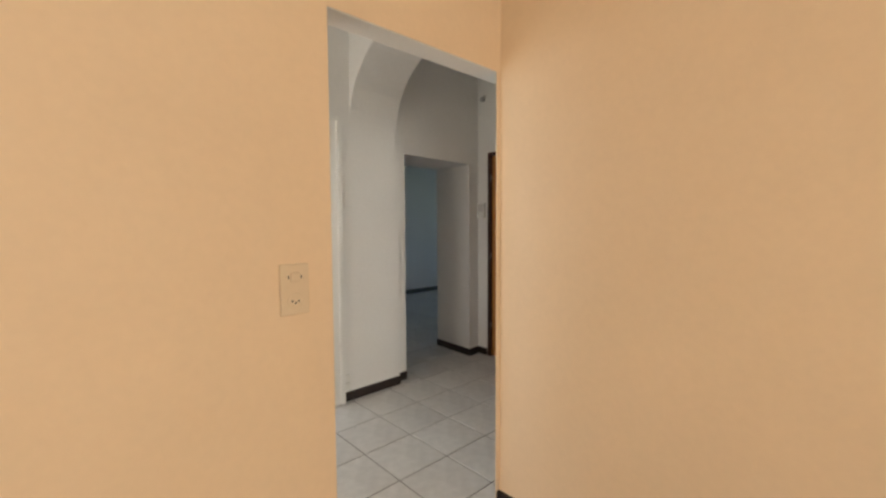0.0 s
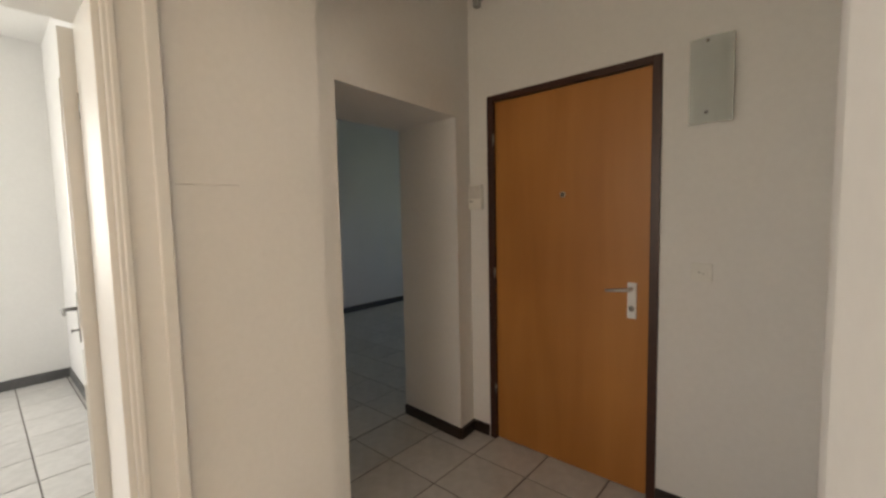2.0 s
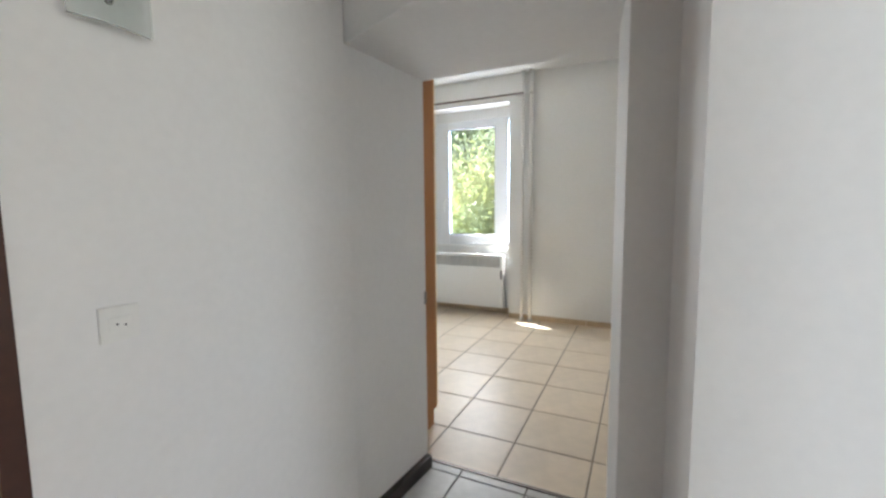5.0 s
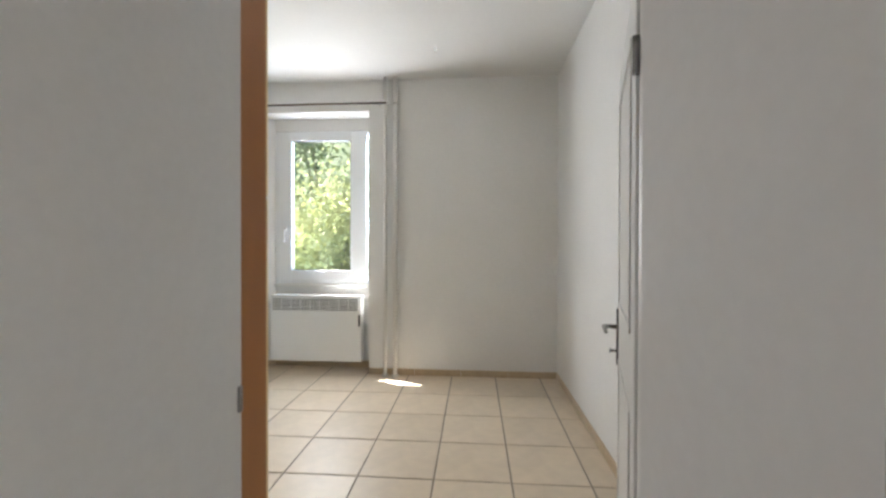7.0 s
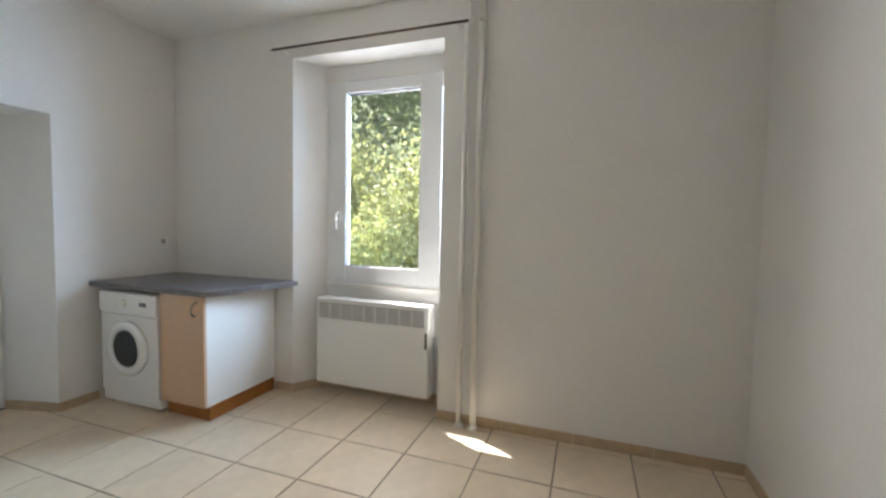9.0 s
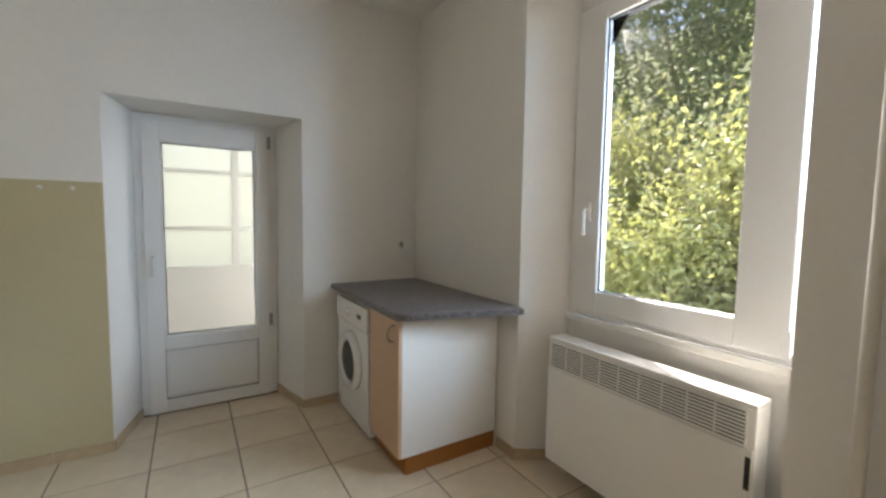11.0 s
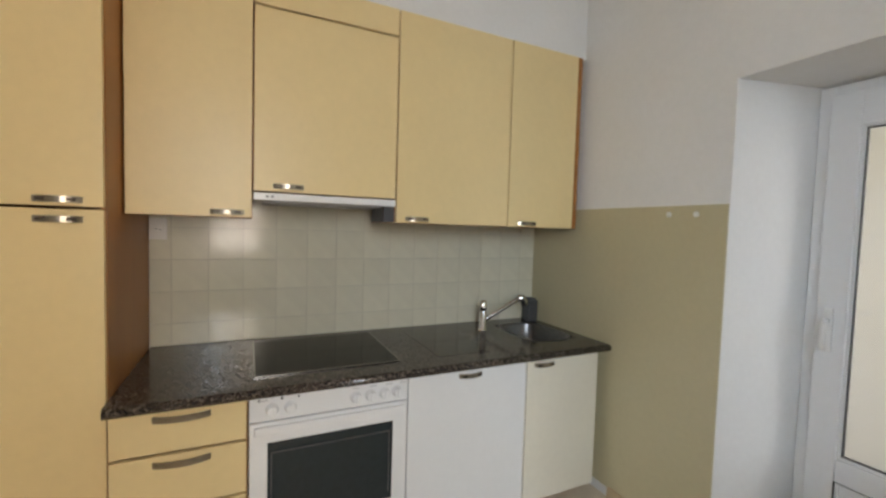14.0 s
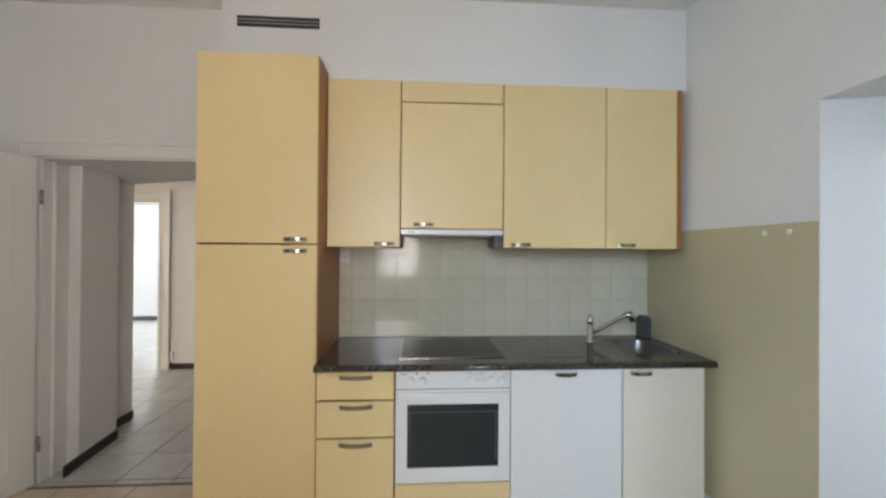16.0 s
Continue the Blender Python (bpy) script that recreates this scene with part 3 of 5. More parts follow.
def light_switch():
    """Combined switch and three-pin socket beside the south room's opening."""
    d = thing("switch_socket", 1.555, -0.375, 1.16, "cream plastic plate with a switch above a socket", "switch", rz=90)
    part("plate", boxes((-0.045, 0.045, -0.012, 0, -0.078, 0.078), bevel=0.004), CREAM_PLASTIC, d)
    part("rocker", boxes((-0.014, 0.014, -0.020, -0.011, 0.024, 0.052), bevel=0.003), CREAM_PLASTIC, d)
    bm = bmesh.new()
    lathe(bm, [(0.024, 0), (0.024, 0.003), (0.020, 0.003), (0.020, 0.001)], Matrix.Translation((0, -0.0125, -0.036)) @ Matrix.Rotation(radians(90), 4, "X"), 28)
    part("socket_ring", bm, CREAM_PLASTIC, d)
    for x, z in ((-0.010, -0.036), (0.010, -0.036), (0, -0.042)):
        bm = bmesh.new()
        lathe(bm, [(0.003, 0), (0.003, 0.002)], Matrix.Translation((x, -0.0138, z)) @ Matrix.Rotation(radians(90), 4, "X"), 10)
        part("pin_hole", bm, DARK, d, "dark pin hole")
    for x in (-0.020, 0.020):
        part("slot", boxes((x - 0.002, x + 0.002, -0.0135, -0.011, 0.034, 0.042)), DARK, d, "dark slot beside the rocker")


light_switch()


def panelled_leaf(d, w, h, drop, panels):
    """A painted panel door leaf from x=0 to w, 40 mm thick about y=0, with raised mouldings on both faces."""
    leaf = part("door_leaf", boxes((0, w, -0.02, 0.02, 0.008, h), bevel=0.003), GLOSS_WHITE, d)
    for z0, z1 in panels:
        for y, s in ((-0.02, -1), (0.02, 1)):
            bm = bmesh.new()
            x0, x1, k, t = 0.12, w - 0.12, 0.018, 0.005
            ya, yb = sorted((y, y + s * t))
            for a in ((x0, x1, ya, yb, z0, z0 + k), (x0, x1, ya, yb, z1 - k, z1), (x0, x0 + k, ya, yb, z0 + k, z1 - k), (x1 - k, x1, ya, yb, z0 + k, z1 - k)):
                box(bm, *a, bevel=0.003)
            part("panel_moulding", bm, GLOSS_WHITE, leaf)
    hx = w - 0.055
    for s in (-1, 1):
        y = 0.02 * s
        ya, yb = sorted((y, y + s * 0.008))
        part("handle_plate", boxes((hx - 0.018, hx + 0.018, ya, yb, 0.89 - drop, 1.12 - drop), bevel=0.003), STEEL, leaf, "long steel handle plate")
        bm = bmesh.new()
        tube(bm, [(hx, y, 1.045 - drop), (hx, y + s * 0.045, 1.045 - drop), (hx - 0.01, y + s * 0.055, 1.045 - drop), (hx - 0.05, y + s * 0.056, 1.05 - drop), (hx - 0.105, y + s * 0.05, 1.04 - drop)], [0.009, 0.009, 0.010, 0.009, 0.007])
        part("handle", bm, STEEL, leaf, "steel lever handle")
        bm = bmesh.new()
        tube(bm, [(hx, y, 0.945 - drop), (hx, y + s * 0.030, 0.945 - drop)], 0.005)
        box(bm, hx - 0.014, hx + 0.014, *sorted((y + s * 0.03, y + s * 0.034)), 0.935 - drop, 0.955 - drop, bevel=0.002)
        part("key", bm, STEEL, leaf, "small steel key")
    return leaf


def west_room_door():
    """Moulded casing round the west room's opening; the leaf stands open into that room."""
    d = thing("door_2", 0, 0.517, 0, "white panelled door standing open, with a moulded white casing", "door")
    y0, y1, h, k = -0.857, 0.0, 2.018, 0.13
    for name, depth, a, b in (("casing", 0.022, 0.0, k), ("casing_moulding", 0.036, k - 0.035, k), ("casing_bead", 0.030, 0.012, 0.03)):
        bm = boxes((0, depth, y1 + a, y1 + b, 0, h + b), (0, depth, y0 - b, y0 - a, 0, h + b), (0, depth, y0 - a, y1 + a, h + a, h + b), bevel=0.004)
        part(name, bm, GLOSS_WHITE, d)
    bm = boxes((-0.27, 0.004, y1 - 0.018, y1, 0, h), (-0.27, 0.004, y0, y0 + 0.018, 0, h), (-0.27, 0.004, y0 + 0.018, y1 - 0.018, h - 0.018, h), bevel=0.002)
    part("jamb_lining", bm, GLOSS_WHITE, d)
    leaf = panelled_leaf(d, 0.80, 1.985, 0.05, ((0.14, 0.82), (1.02, 1.86)))
    leaf.matrix_basis = pose(-0.285, -0.035, 0.006, 0, 0, 173.5)
    for z in (0.25, 1.75):
        bm = bmesh.new()
        tube(bm, [(-0.268, -0.012, z - 0.04), (-0.268, -0.012, z + 0.04)], 0.008)
        part("hinge", bm, STEEL, d, "painted hinge")


west_room_door()


def door_stop_socket(x, y, z, rz, label):
    """A low double connection box on the wall."""
    d = thing("cable_socket", x, y, z, label, "socket", rz=rz)
    for k in (0, 0.062):
        part("cover", boxes((-0.022, 0.022, -0.022, 0, k, k + 0.058), bevel=0.006), PLASTIC, d)


door_stop_socket(0, 0.672, 0.09, 90, "two small white plastic connection boxes above the skirting")
socket(-3.56, -0.12, 0.24, 90, "white plastic socket low on the west room wall")


def crack_trim():
    d = thing("cable_cover", 0, 0.72, 1.5, "short horizontal painted-over cable on the wall", "cable cover", rz=90)
    bm = bmesh.new()
    tube(bm, [(-0.05, -0.001, 0), (0.14, -0.001, 0.002)], 0.003, 8)
    part("cable", bm, WHITE, d)


crack_trim()


def hall_hook():
    d = thing("lamp_connector", -0.02, HALL_N, 2.62, "small grey lamp connector on a short wall bracket", "lamp connector")
    bm = bmesh.new()
    tube(bm, [(0, 0, 0.03), (0, -0.03, 0.03), (0, -0.05, 0.01)], 0.006)
    part("bracket", bm, MID_GREY, d)
    part("block", boxes((-0.018, 0.018, -0.068, -0.032, -0.03, 0.012), bevel=0.005), MID_GREY, d)


hall_hook()


# ---- kitchen ----
def bow_handle(parent, x, y, z, w=0.12):
    """A shallow bow handle with darker inlay ends, on a front that faces +x."""
    bm = bmesh.new()
    n = 10
    pts = [(x + 0.004 + 0.020 * math.sin(math.pi * min(max((i / n - 0.04) / 0.92, 0), 1)) ** 0.6, y + (i / n - 0.5) * w, z - 0.002) for i in range(n + 1)]
    inner = [(a - 0.006, b, c) for a, b, c in pts]
    for q, r in zip(range(n), range(1, n + 1)):
        hgt = 0.010
        vs = [bm.verts.new((p[0], p[1], p[2] + s)) for p in (pts[q], pts[r], inner[r], inner[q]) for s in (-hgt, hgt)]
        for f in ((0, 1, 3, 2), (2, 3, 5, 4), (4, 5, 7, 6), (6, 7, 1, 0), (0, 2, 4, 6), (1, 7, 5, 3)):
            bm.faces.new([vs[k] for k in f])
    bmesh.ops.remove_doubles(bm, verts=bm.verts, dist=1e-5)
    bmesh.ops.recalc_face_normals(bm, faces=bm.faces)
    ob = part("handle", bm, NICKEL, parent, "worn nickel bow handle")
    for a, b in ((0.10, 0.40), (0.62, 0.90)) if w < 0.13 else ():
        bm = bmesh.new()
        xa = x + 0.0046 + 0.020 * math.sin(math.pi * (a + b) / 2) ** 0.6
        box(bm, xa - 0.007, xa, y + (a - 0.5) * w, y + (b - 0.5) * w, z - 0.0075, z + 0.0035, bevel=0.001)
        part("inlay", bm, INLAY, parent, "dark bronze inlay of the handle")
    return ob


def front(parent, name, x, y0, y1, z0, z1, mat, handle_y, handle_z, label="", hw=0.12):
    """A cabinet front 19 mm thick with its handle."""
    ob = part(name, boxes((x - 0.019, x, y0 + 0.0028, y1 - 0.0028, z0 + 0.0025, z1 - 0.0025), bevel=0.0015), mat, parent, label)
    if handle_y is not None:
        bow_handle(ob, x, handle_y, handle_z, w=hw)
    return ob


BACK = 2.285


def carcass(parent, x1, y0, y1, z0, z1, mat, t=0.018, top=True):
    part("side_panel", boxes((BACK, x1, y0, y0 + t, z0, z1), bevel=0.001), mat, parent)
    part("side_panel", boxes((BACK, x1, y1 - t, y1, z0, z1), bevel=0.001), mat, parent)
    panels = [(BACK, BACK + 0.01, y0 + t, y1 - t, z0, z1), (BACK + 0.01, x1, y0 + t, y1 - t, z0, z0 + t)]
    part("body", boxes(*panels, *([(BACK + 0.01, x1, y0 + t, y1 - t, z1 - t, z1)] if top else [])), mat, parent)


def origin_at(x, y, z, name, label, category, group=""):
    """A thing whose parts are written in world metres."""
    ob = thing(name, x, y, z, label, category, group)
    return ob


def settle(ob):
    """Moves direct parts written in world metres into their thing's own space."""
    for c in ob.children:
        c.matrix_parent_inverse = ob.matrix_basis.inverted()


def tall_cabinet():
    d = origin_at(2.6, 2.745, 0, "tall_cabinet", "tall pale yellow fridge cabinet with beech sides on the floor", "cabinet", "fitted kitchen units")
    y0, y1, x1 = 2.43, 3.06, 2.926
    carcass(d, x1 - 0.02, y0, y1, 0.10, 2.484, WOOD_SIDE)
    part("plinth", boxes((BACK, x1 - 0.06, y0 + 0.003, y1 - 0.003, 0, 0.099)), WOOD_SIDE, d)
    front(d, "lower_door", x1, y0, y1, 0.10, 1.468, YELLOW, 2.945, 1.436)
    front(d, "upper_door", x1, y0, y1, 1.472, 2.484, YELLOW, 2.945, 1.497)
    settle(d)


tall_cabinet()


def wall_cabinet(y0, y1, z0, z1, handle_y, right_end=False):
    d = origin_at(2.5, (y0 + y1) / 2, z0, "wall_cabinet", "pale yellow wall cabinet hung above the worktop, closed", "cabinet", "fitted kitchen units")
    carcass(d, 2.70, y0, y1, z0 + 0.002, z1 - 0.002, WOOD_SIDE)
    edge = y1 - 0.030 if right_end else y1
    front(d, "cabinet_door", 2.722, y0, edge, z0, z1, YELLOW, handle_y, z0 + 0.024)
    if right_end:
        part("end_panel", boxes((2.700, 2.718, edge + 0.003, y1, z0 + 0.002, z1 - 0.002), bevel=0.001), WOOD_SIDE, d, "beech end strip")
    settle(d)


wall_cabinet(3.064, 3.491, 1.458, 2.446, 3.40)
wall_cabinet(4.108, 4.738, 1.458, 2.446, 4.215)
wall_cabinet(4.740, 5.222, 1.458, 2.446, 4.865, True)


def hood_cabinet():
    y0, y1 = 3.493, 4.106
    d = origin_at(2.5, 3.8, 1.53, "hood_cabinet", "pale yellow wall cabinet with a slim cooker hood below", "cabinet", "fitted kitchen units")
    carcass(d, 2.70, y0, y1, 1.575, 2.444, WOOD_SIDE)
    front(d, "flap", 2.722, y0, y1, 2.322, 2.446, YELLOW, None, 0)
    front(d, "cabinet_door", 2.722, y0, y1, 1.57, 2.318, YELLOW, 3.63, 1.597)
    part("hood_panel", boxes((2.36, 2.728, y0 + 0.002, y1 - 0.002, 1.535, 1.566), bevel=0.003), ENAMEL, d, "white slide-out hood panel")
    part("hood_filter", boxes((2.38, 2.68, y0 + 0.04, y1 - 0.04, 1.528, 1.534)), MID_GREY, d, "grey metal filter")
    part("bracket", boxes((2.50, 2.715, y1 - 0.055, y1 - 0.004, 1.462, 1.534), bevel=0.002), GREY_PL, d, "dark grey plastic bracket")
    for y in (3.54, 3.56):
        part("hood_button", boxes((2.728, 2.731, y, y + 0.012, 1.545, 1.556), bevel=0.001), MID_GREY, d, "small grey button")
    settle(d)


hood_cabinet()


def drawer_unit():
    y0, y1 = 3.064, 3.479
    d = origin_at(2.6, 3.27, 0, "drawer_unit", "pale yellow base unit with three drawers", "cabinet", "fitted kitchen units")
    carcass(d, 2.94, y0, y1, 0.10, 0.803, WOOD_SIDE)
    part("plinth", boxes((BACK, 2.90, y0 + 0.002, y1 - 0.002, 0, 0.098)), WOOD_SIDE, d)
    for z0, z1 in ((0.650, 0.800), (0.453, 0.644), (0.104, 0.447)):
        front(d, "drawer", 2.964, y0 + 0.004, y1 - 0.002, z0, z1, YELLOW, 3.275, z1 - 0.028, hw=0.172)
    settle(d)


drawer_unit()


def knob(parent, x, y, z, r=0.019):
    bm = bmesh.new()
    m = Matrix.Translation((x, y, z)) @ Matrix.Rotation(radians(90), 4, "Y")
    lathe(bm, [(r * 1.25, 0), (r * 1.25, 0.003), (r, 0.004), (r * 0.92, 0.02), (r * 0.8, 0.022)], m, 24)
    box(bm, x + 0.02, x + 0.028, y - 0.004, y + 0.004, z - r * 0.9, z + r * 0.9, bevel=0.002)
    return part("knob", bm, ENAMEL, parent, "white round knob")


def oven():
    y0, y1, x1 = 3.483, 4.097, 2.966
    d = origin_at(2.6, 3.79, 0, "oven", "white built-in oven with a dark glass door below the hob", "oven", "fitted kitchen units")
    part("body", boxes((BACK, 2.93, y0 + 0.002, y1 - 0.002, 0.19, 0.80)), ENAMEL, d)
    panel = part("control_panel", boxes((2.93, x1, y0, y1, 0.706, 0.803), bevel=0.004), ENAMEL, d)
    for y in (3.56, 3.625, 3.875, 3.935, 3.995, 4.05):
        knob(panel, x1, y, 0.748)
    for y, s in ((3.515, 0.004), (3.595, 0.005), (3.655, 0.004)):
        bm = bmesh.new()
        lathe(bm, [(s, 0), (s, 0.003)], Matrix.Translation((x1 - 0.001, y, 0.786)) @ Matrix.Rotation(radians(90), 4, "Y"), 10)
        part("indicator_light", bm, DARK, panel, "small dark indicator light")
    for y in (3.515, 3.86, 3.93, 4.0, 4.06):
        part("printed_mark", boxes((x1 - 0.0005, x1 + 0.0006, y, y + 0.03, 0.782, 0.785)), MID_GREY, panel, "fine grey printed marks")
    bm = bmesh.new()
    ya, yb, za, zb = 3.545, 4.035, 0.285, 0.622
    vs = [[bm.verts.new((x, y, z)) for y, z in ring] for x in (2.935, x1 - 0.003, x1) for ring in (((y0, 0.205), (y1, 0.205), (y1, 0.70), (y0, 0.70)),)]
    e = 0.003
    outer = [bm.verts.new((x1, y, z)) for y, z in ((y0 + e, 0.205 + e), (y1 - e, 0.205 + e), (y1 - e, 0.70 - e), (y0 + e, 0.70 - e))]
    inner = [bm.verts.new((x1, y, z)) for y, z in ((ya, za), (yb, za), (yb, zb), (ya, zb))]
    deep = [bm.verts.new((2.94, y, z)) for y, z in ((ya, za), (yb, za), (yb, zb), (ya, zb))]
    bmesh.ops.delete(bm, geom=vs[2], context="VERTS")
    for a, b in ((vs[0], vs[1]), (vs[1], outer), (outer, inner), (inner, deep), (deep, vs[0])):
        for q in range(4):
            bm.faces.new((a[q], a[(q + 1) % 4], b[(q + 1) % 4], b[q]))
    bmesh.ops.recalc_face_normals(bm, faces=bm.faces)
    door = part("oven_door", bm, ENAMEL, d)
    part("glass_pane", boxes((2.945, 2.962, ya, yb, za, zb), bevel=0.001), OVEN_GLASS, door, "dark grey oven glass")
    bm = bmesh.new()
    box(bm, 2.961, 2.9635, ya + 0.012, ya + 0.017, za + 0.03, zb - 0.04)
    box(bm, 2.961, 2.9635, yb - 0.017, yb - 0.012, za + 0.03, zb - 0.04)
    box(bm, 2.961, 2.9635, ya + 0.017, yb - 0.017, zb - 0.045, zb - 0.04)
    part("rack_line", bm, GREY_PL, door, "faint inner rim behind the glass")
    bm = bmesh.new()
    box(bm, x1, x1 + 0.022, y0 + 0.015, y1 - 0.015, 0.655, 0.69, bevel=0.010)
    part("oven_handle", bm, ENAMEL, door, "full-width white grip")
    part("drawer_front", boxes((2.93, 2.964, y0, y1, 0.104, 0.198), bevel=0.0015), YELLOW, d, "pale yellow drawer front below the oven")
    part("plinth", boxes((BACK, 2.90, y0, y1, 0, 0.098)), WOOD_SIDE, d)
    settle(d)


oven()


def base_unit(name, y0, y1, mat, label, handle_y):
    d = origin_at(2.6, (y0 + y1) / 2, 0, name, label, "cabinet", "fitted kitchen units")
    carcass(d, 2.94, y0, y1, 0.10, 0.803, ENAMEL, top=False)
    part("plinth", boxes((BACK, 2.84, y0 + 0.002, y1 - 0.002, 0, 0.098)), WOOD_SIDE, d)
    front(d, "cabinet_door", 2.964, y0, y1, 0.066, 0.803, mat, handle_y, 0.775)
    settle(d)


base_unit("dishwasher_cabinet", 4.100, 4.722, ENAMEL, "white fronted base unit with a bow handle, closed", 4.405)
base_unit("sink_cabinet", 4.725, 5.196, CREAM, "cream fronted sink base unit beside the wall, closed", 4.83)


def worktop():
    d = origin_at(2.6, 4.15, 0.805, "worktop", "polished dark speckled granite kitchen worktop", "worktop")
    x0, x1, y0, y1, z0, z1 = BACK, 2.998, 3.064, 5.236, 0.807, 0.843
    sx0, sx1, sy0, sy1 = 2.42, 2.83, 4.868, 5.162
    bm = bmesh.new()
    for a in ((x0, x1, y0, sy0, z0, z1), (x0, x1, sy1, y1, z0, z1), (x0, sx0, sy0, sy1, z0, z1), (sx1, x1, sy0, sy1, z0, z1)):
        box(bm, *a)
    bmesh.ops.remove_doubles(bm, verts=bm.verts, dist=1e-5)
    part("slab", bm, GRANITE, d)
    bm = bmesh.new()
    tube(bm, [(x1, y0 + 0.002, z0 + 0.018), (x1, y1 - 0.002, z0 + 0.018)], 0.0172, 14)
    part("rounded_edge", bm, GRANITE, d)
    settle(d)
    s = origin_at(2.645, 4.965, 0.843, "sink", "stainless steel sink bowl set into the granite", "sink")
    bm = bmesh.new()
    cx, cy, n = 2.625, 5.015, 40

    def ring(rx, ry, z, p=3.2):
        out = []
        for k in range(n):
            a = 2 * math.pi * k / n
            c, q = math.cos(a), math.sin(a)
            out.append(bm.verts.new((cx + rx * math.copysign(abs(c) ** (2 / p), c), cy + ry * math.copysign(abs(q) ** (2 / p), q), z)))
        return out
    rings = [ring(0.220, 0.162, 0.8435), ring(0.218, 0.160, 0.8452), ring(0.206, 0.148, 0.8448), ring(0.202, 0.144, 0.834), ring(0.188, 0.130, 0.70), ring(0.14, 0.09, 0.675), ring(0.03, 0.03, 0.672, 2)]
    for a, b in zip(rings, rings[1:]):
        for k in range(n):
            f = bm.faces.new((a[k], b[k], b[(k + 1) % n], a[(k + 1) % n]))
            f.smooth = True
    bm.faces.new(rings[-1])
    part("bowl", bm, SINK_STEEL, s)
    bm = bmesh.new()
    lathe(bm, [(0.028, 0), (0.028, 0.004), (0.018, 0.005), (0.016, 0.002)], Matrix.Translation((cx, cy, 0.672)), 24)
    part("drain", bm, CHROME, s, "chrome drain ring")
    settle(s)


worktop()


def drainer():
    d = origin_at(2.6, 4.45, 0.843, "draining_board", "shallow grooves cut in the dark granite beside the sink", "draining board")
    bm = bmesh.new()
    box(bm, 2.40, 2.88, 4.28, 4.56, 0.8432, 0.8442, bevel=0.0004)
    part("board", bm, GRANITE_POLISHED, d)
    settle(d)


drainer()


def hob():
    d = origin_at(2.62, 3.79, 0.843, "hob", "black ceramic glass hob set in the granite worktop", "hob")
    part("glass_plate", boxes((2.36, 2.875, 3.505, 4.085, 0.8435, 0.848), bevel=0.0015), BLACK_GLASS, d)
    bm = bmesh.new()
    for a in ((2.354, 2.36, 3.499, 4.091, 0.8435, 0.849), (2.875, 2.881, 3.499, 4.091, 0.8435, 0.849), (2.36, 2.875, 3.499, 3.505, 0.8435, 0.849), (2.36, 2.875, 4.085, 4.091, 0.8435, 0.849)):
        box(bm, *a)
    part("rim", bm, STEEL, d, "thin steel rim")
    settle(d)


hob()


def faucet():
    d = origin_at(2.56, 4.70, 0.843, "faucet", "chrome single-lever kitchen tap with a raised spout", "tap")
    x, y, z = 2.51, 4.735, 0.843
    bm = bmesh.new()
    lathe(bm, [(0.027, 0), (0.027, 0.006), (0.021, 0.011), (0.019, 0.115), (0.016, 0.120)], Matrix.Translation((x, y, z)), 28)
    part("base", bm, CHROME, d)
    bm = bmesh.new()
    lathe(bm, [(0.019, 0), (0.022, 0.012), (0.021, 0.046), (0.011, 0.058)], Matrix.Translation((x, y, z + 0.122)), 24)
    part("lever_cap", bm, CHROME, d)
    bm = bmesh.new()
    tube(bm, [(x, y + 0.015, z + 0.065), (x + 0.01, y + 0.08, z + 0.10), (x + 0.02, y + 0.20, z + 0.165), (x + 0.022, y + 0.245, z + 0.185)], [0.0125, 0.0125, 0.0125, 0.015], 16)
    part("spout", bm, CHROME, d)
    bm = bmesh.new()
    tube(bm, [(x + 0.020, y + 0.225, z + 0.185), (x + 0.023, y + 0.262, z + 0.185), (x + 0.024, y + 0.275, z + 0.165), (x + 0.024, y + 0.278, z + 0.140)], [0.020, 0.023, 0.022, 0.018], 18)
    part("spray_head", bm, CHROME, d)
    settle(d)


faucet()


def sponge_holder():
    d = origin_at(2.36, 5.17, 0.843, "caddy", "dark grey upright plastic sponge caddy on the worktop", "caddy")
    bm = bmesh.new()
    box(bm, 2.34, 2.42, 5.14, 5.21, 0.8445, 0.985, bevel=0.008)
    part("body", bm, GREY_PL, d)
    bm = bmesh.new()
    box(bm, 2.35, 2.41, 5.15, 5.20, 0.985, 0.999, bevel=0.005)
    part("cap", bm, GREY_PL, d)
    settle(d)


sponge_holder()
socket(BACK + 0.012, 3.10, 1.40, 90, "small white socket below the wall cabinet", 0.07, 0.10, PLASTIC, 2)


def splashback():
    """Glazed square tiles with recessed pale joints."""
    base = structure("wall_splashback", boxes((2.28, 2.288, 3.062, 5.256, 0.843, 1.56)), SPLASH_GROUT, "cream glazed square wall tiles behind the worktop")
    shared, p, g = {}, 0.153, 0.0015
    z = 0.845
    rows = [0.105, p, p, p, p]
    for r in rows:
        y = 3.064
        first = 0.085
        while y < 5.25:
            w = min(first, 5.254 - y)
            first = p
            if w > 0.012:
                key = (round(w, 3), round(r, 3))
                if key not in shared:
                    shared[key] = mesh_of("tile", boxes((0, 0.006, -w / 2 + g, w / 2 - g, -r / 2 + g, r / 2 - g), bevel=0.001), SPLASH)
                t = new("tile", shared[key])
                t.parent = base
                t.matrix_basis = pose(2.287, y + w / 2, z + r / 2, 0, random.uniform(-0.25, 0.25), random.uniform(-0.25, 0.25))
            y += w
        z += r


splashback()


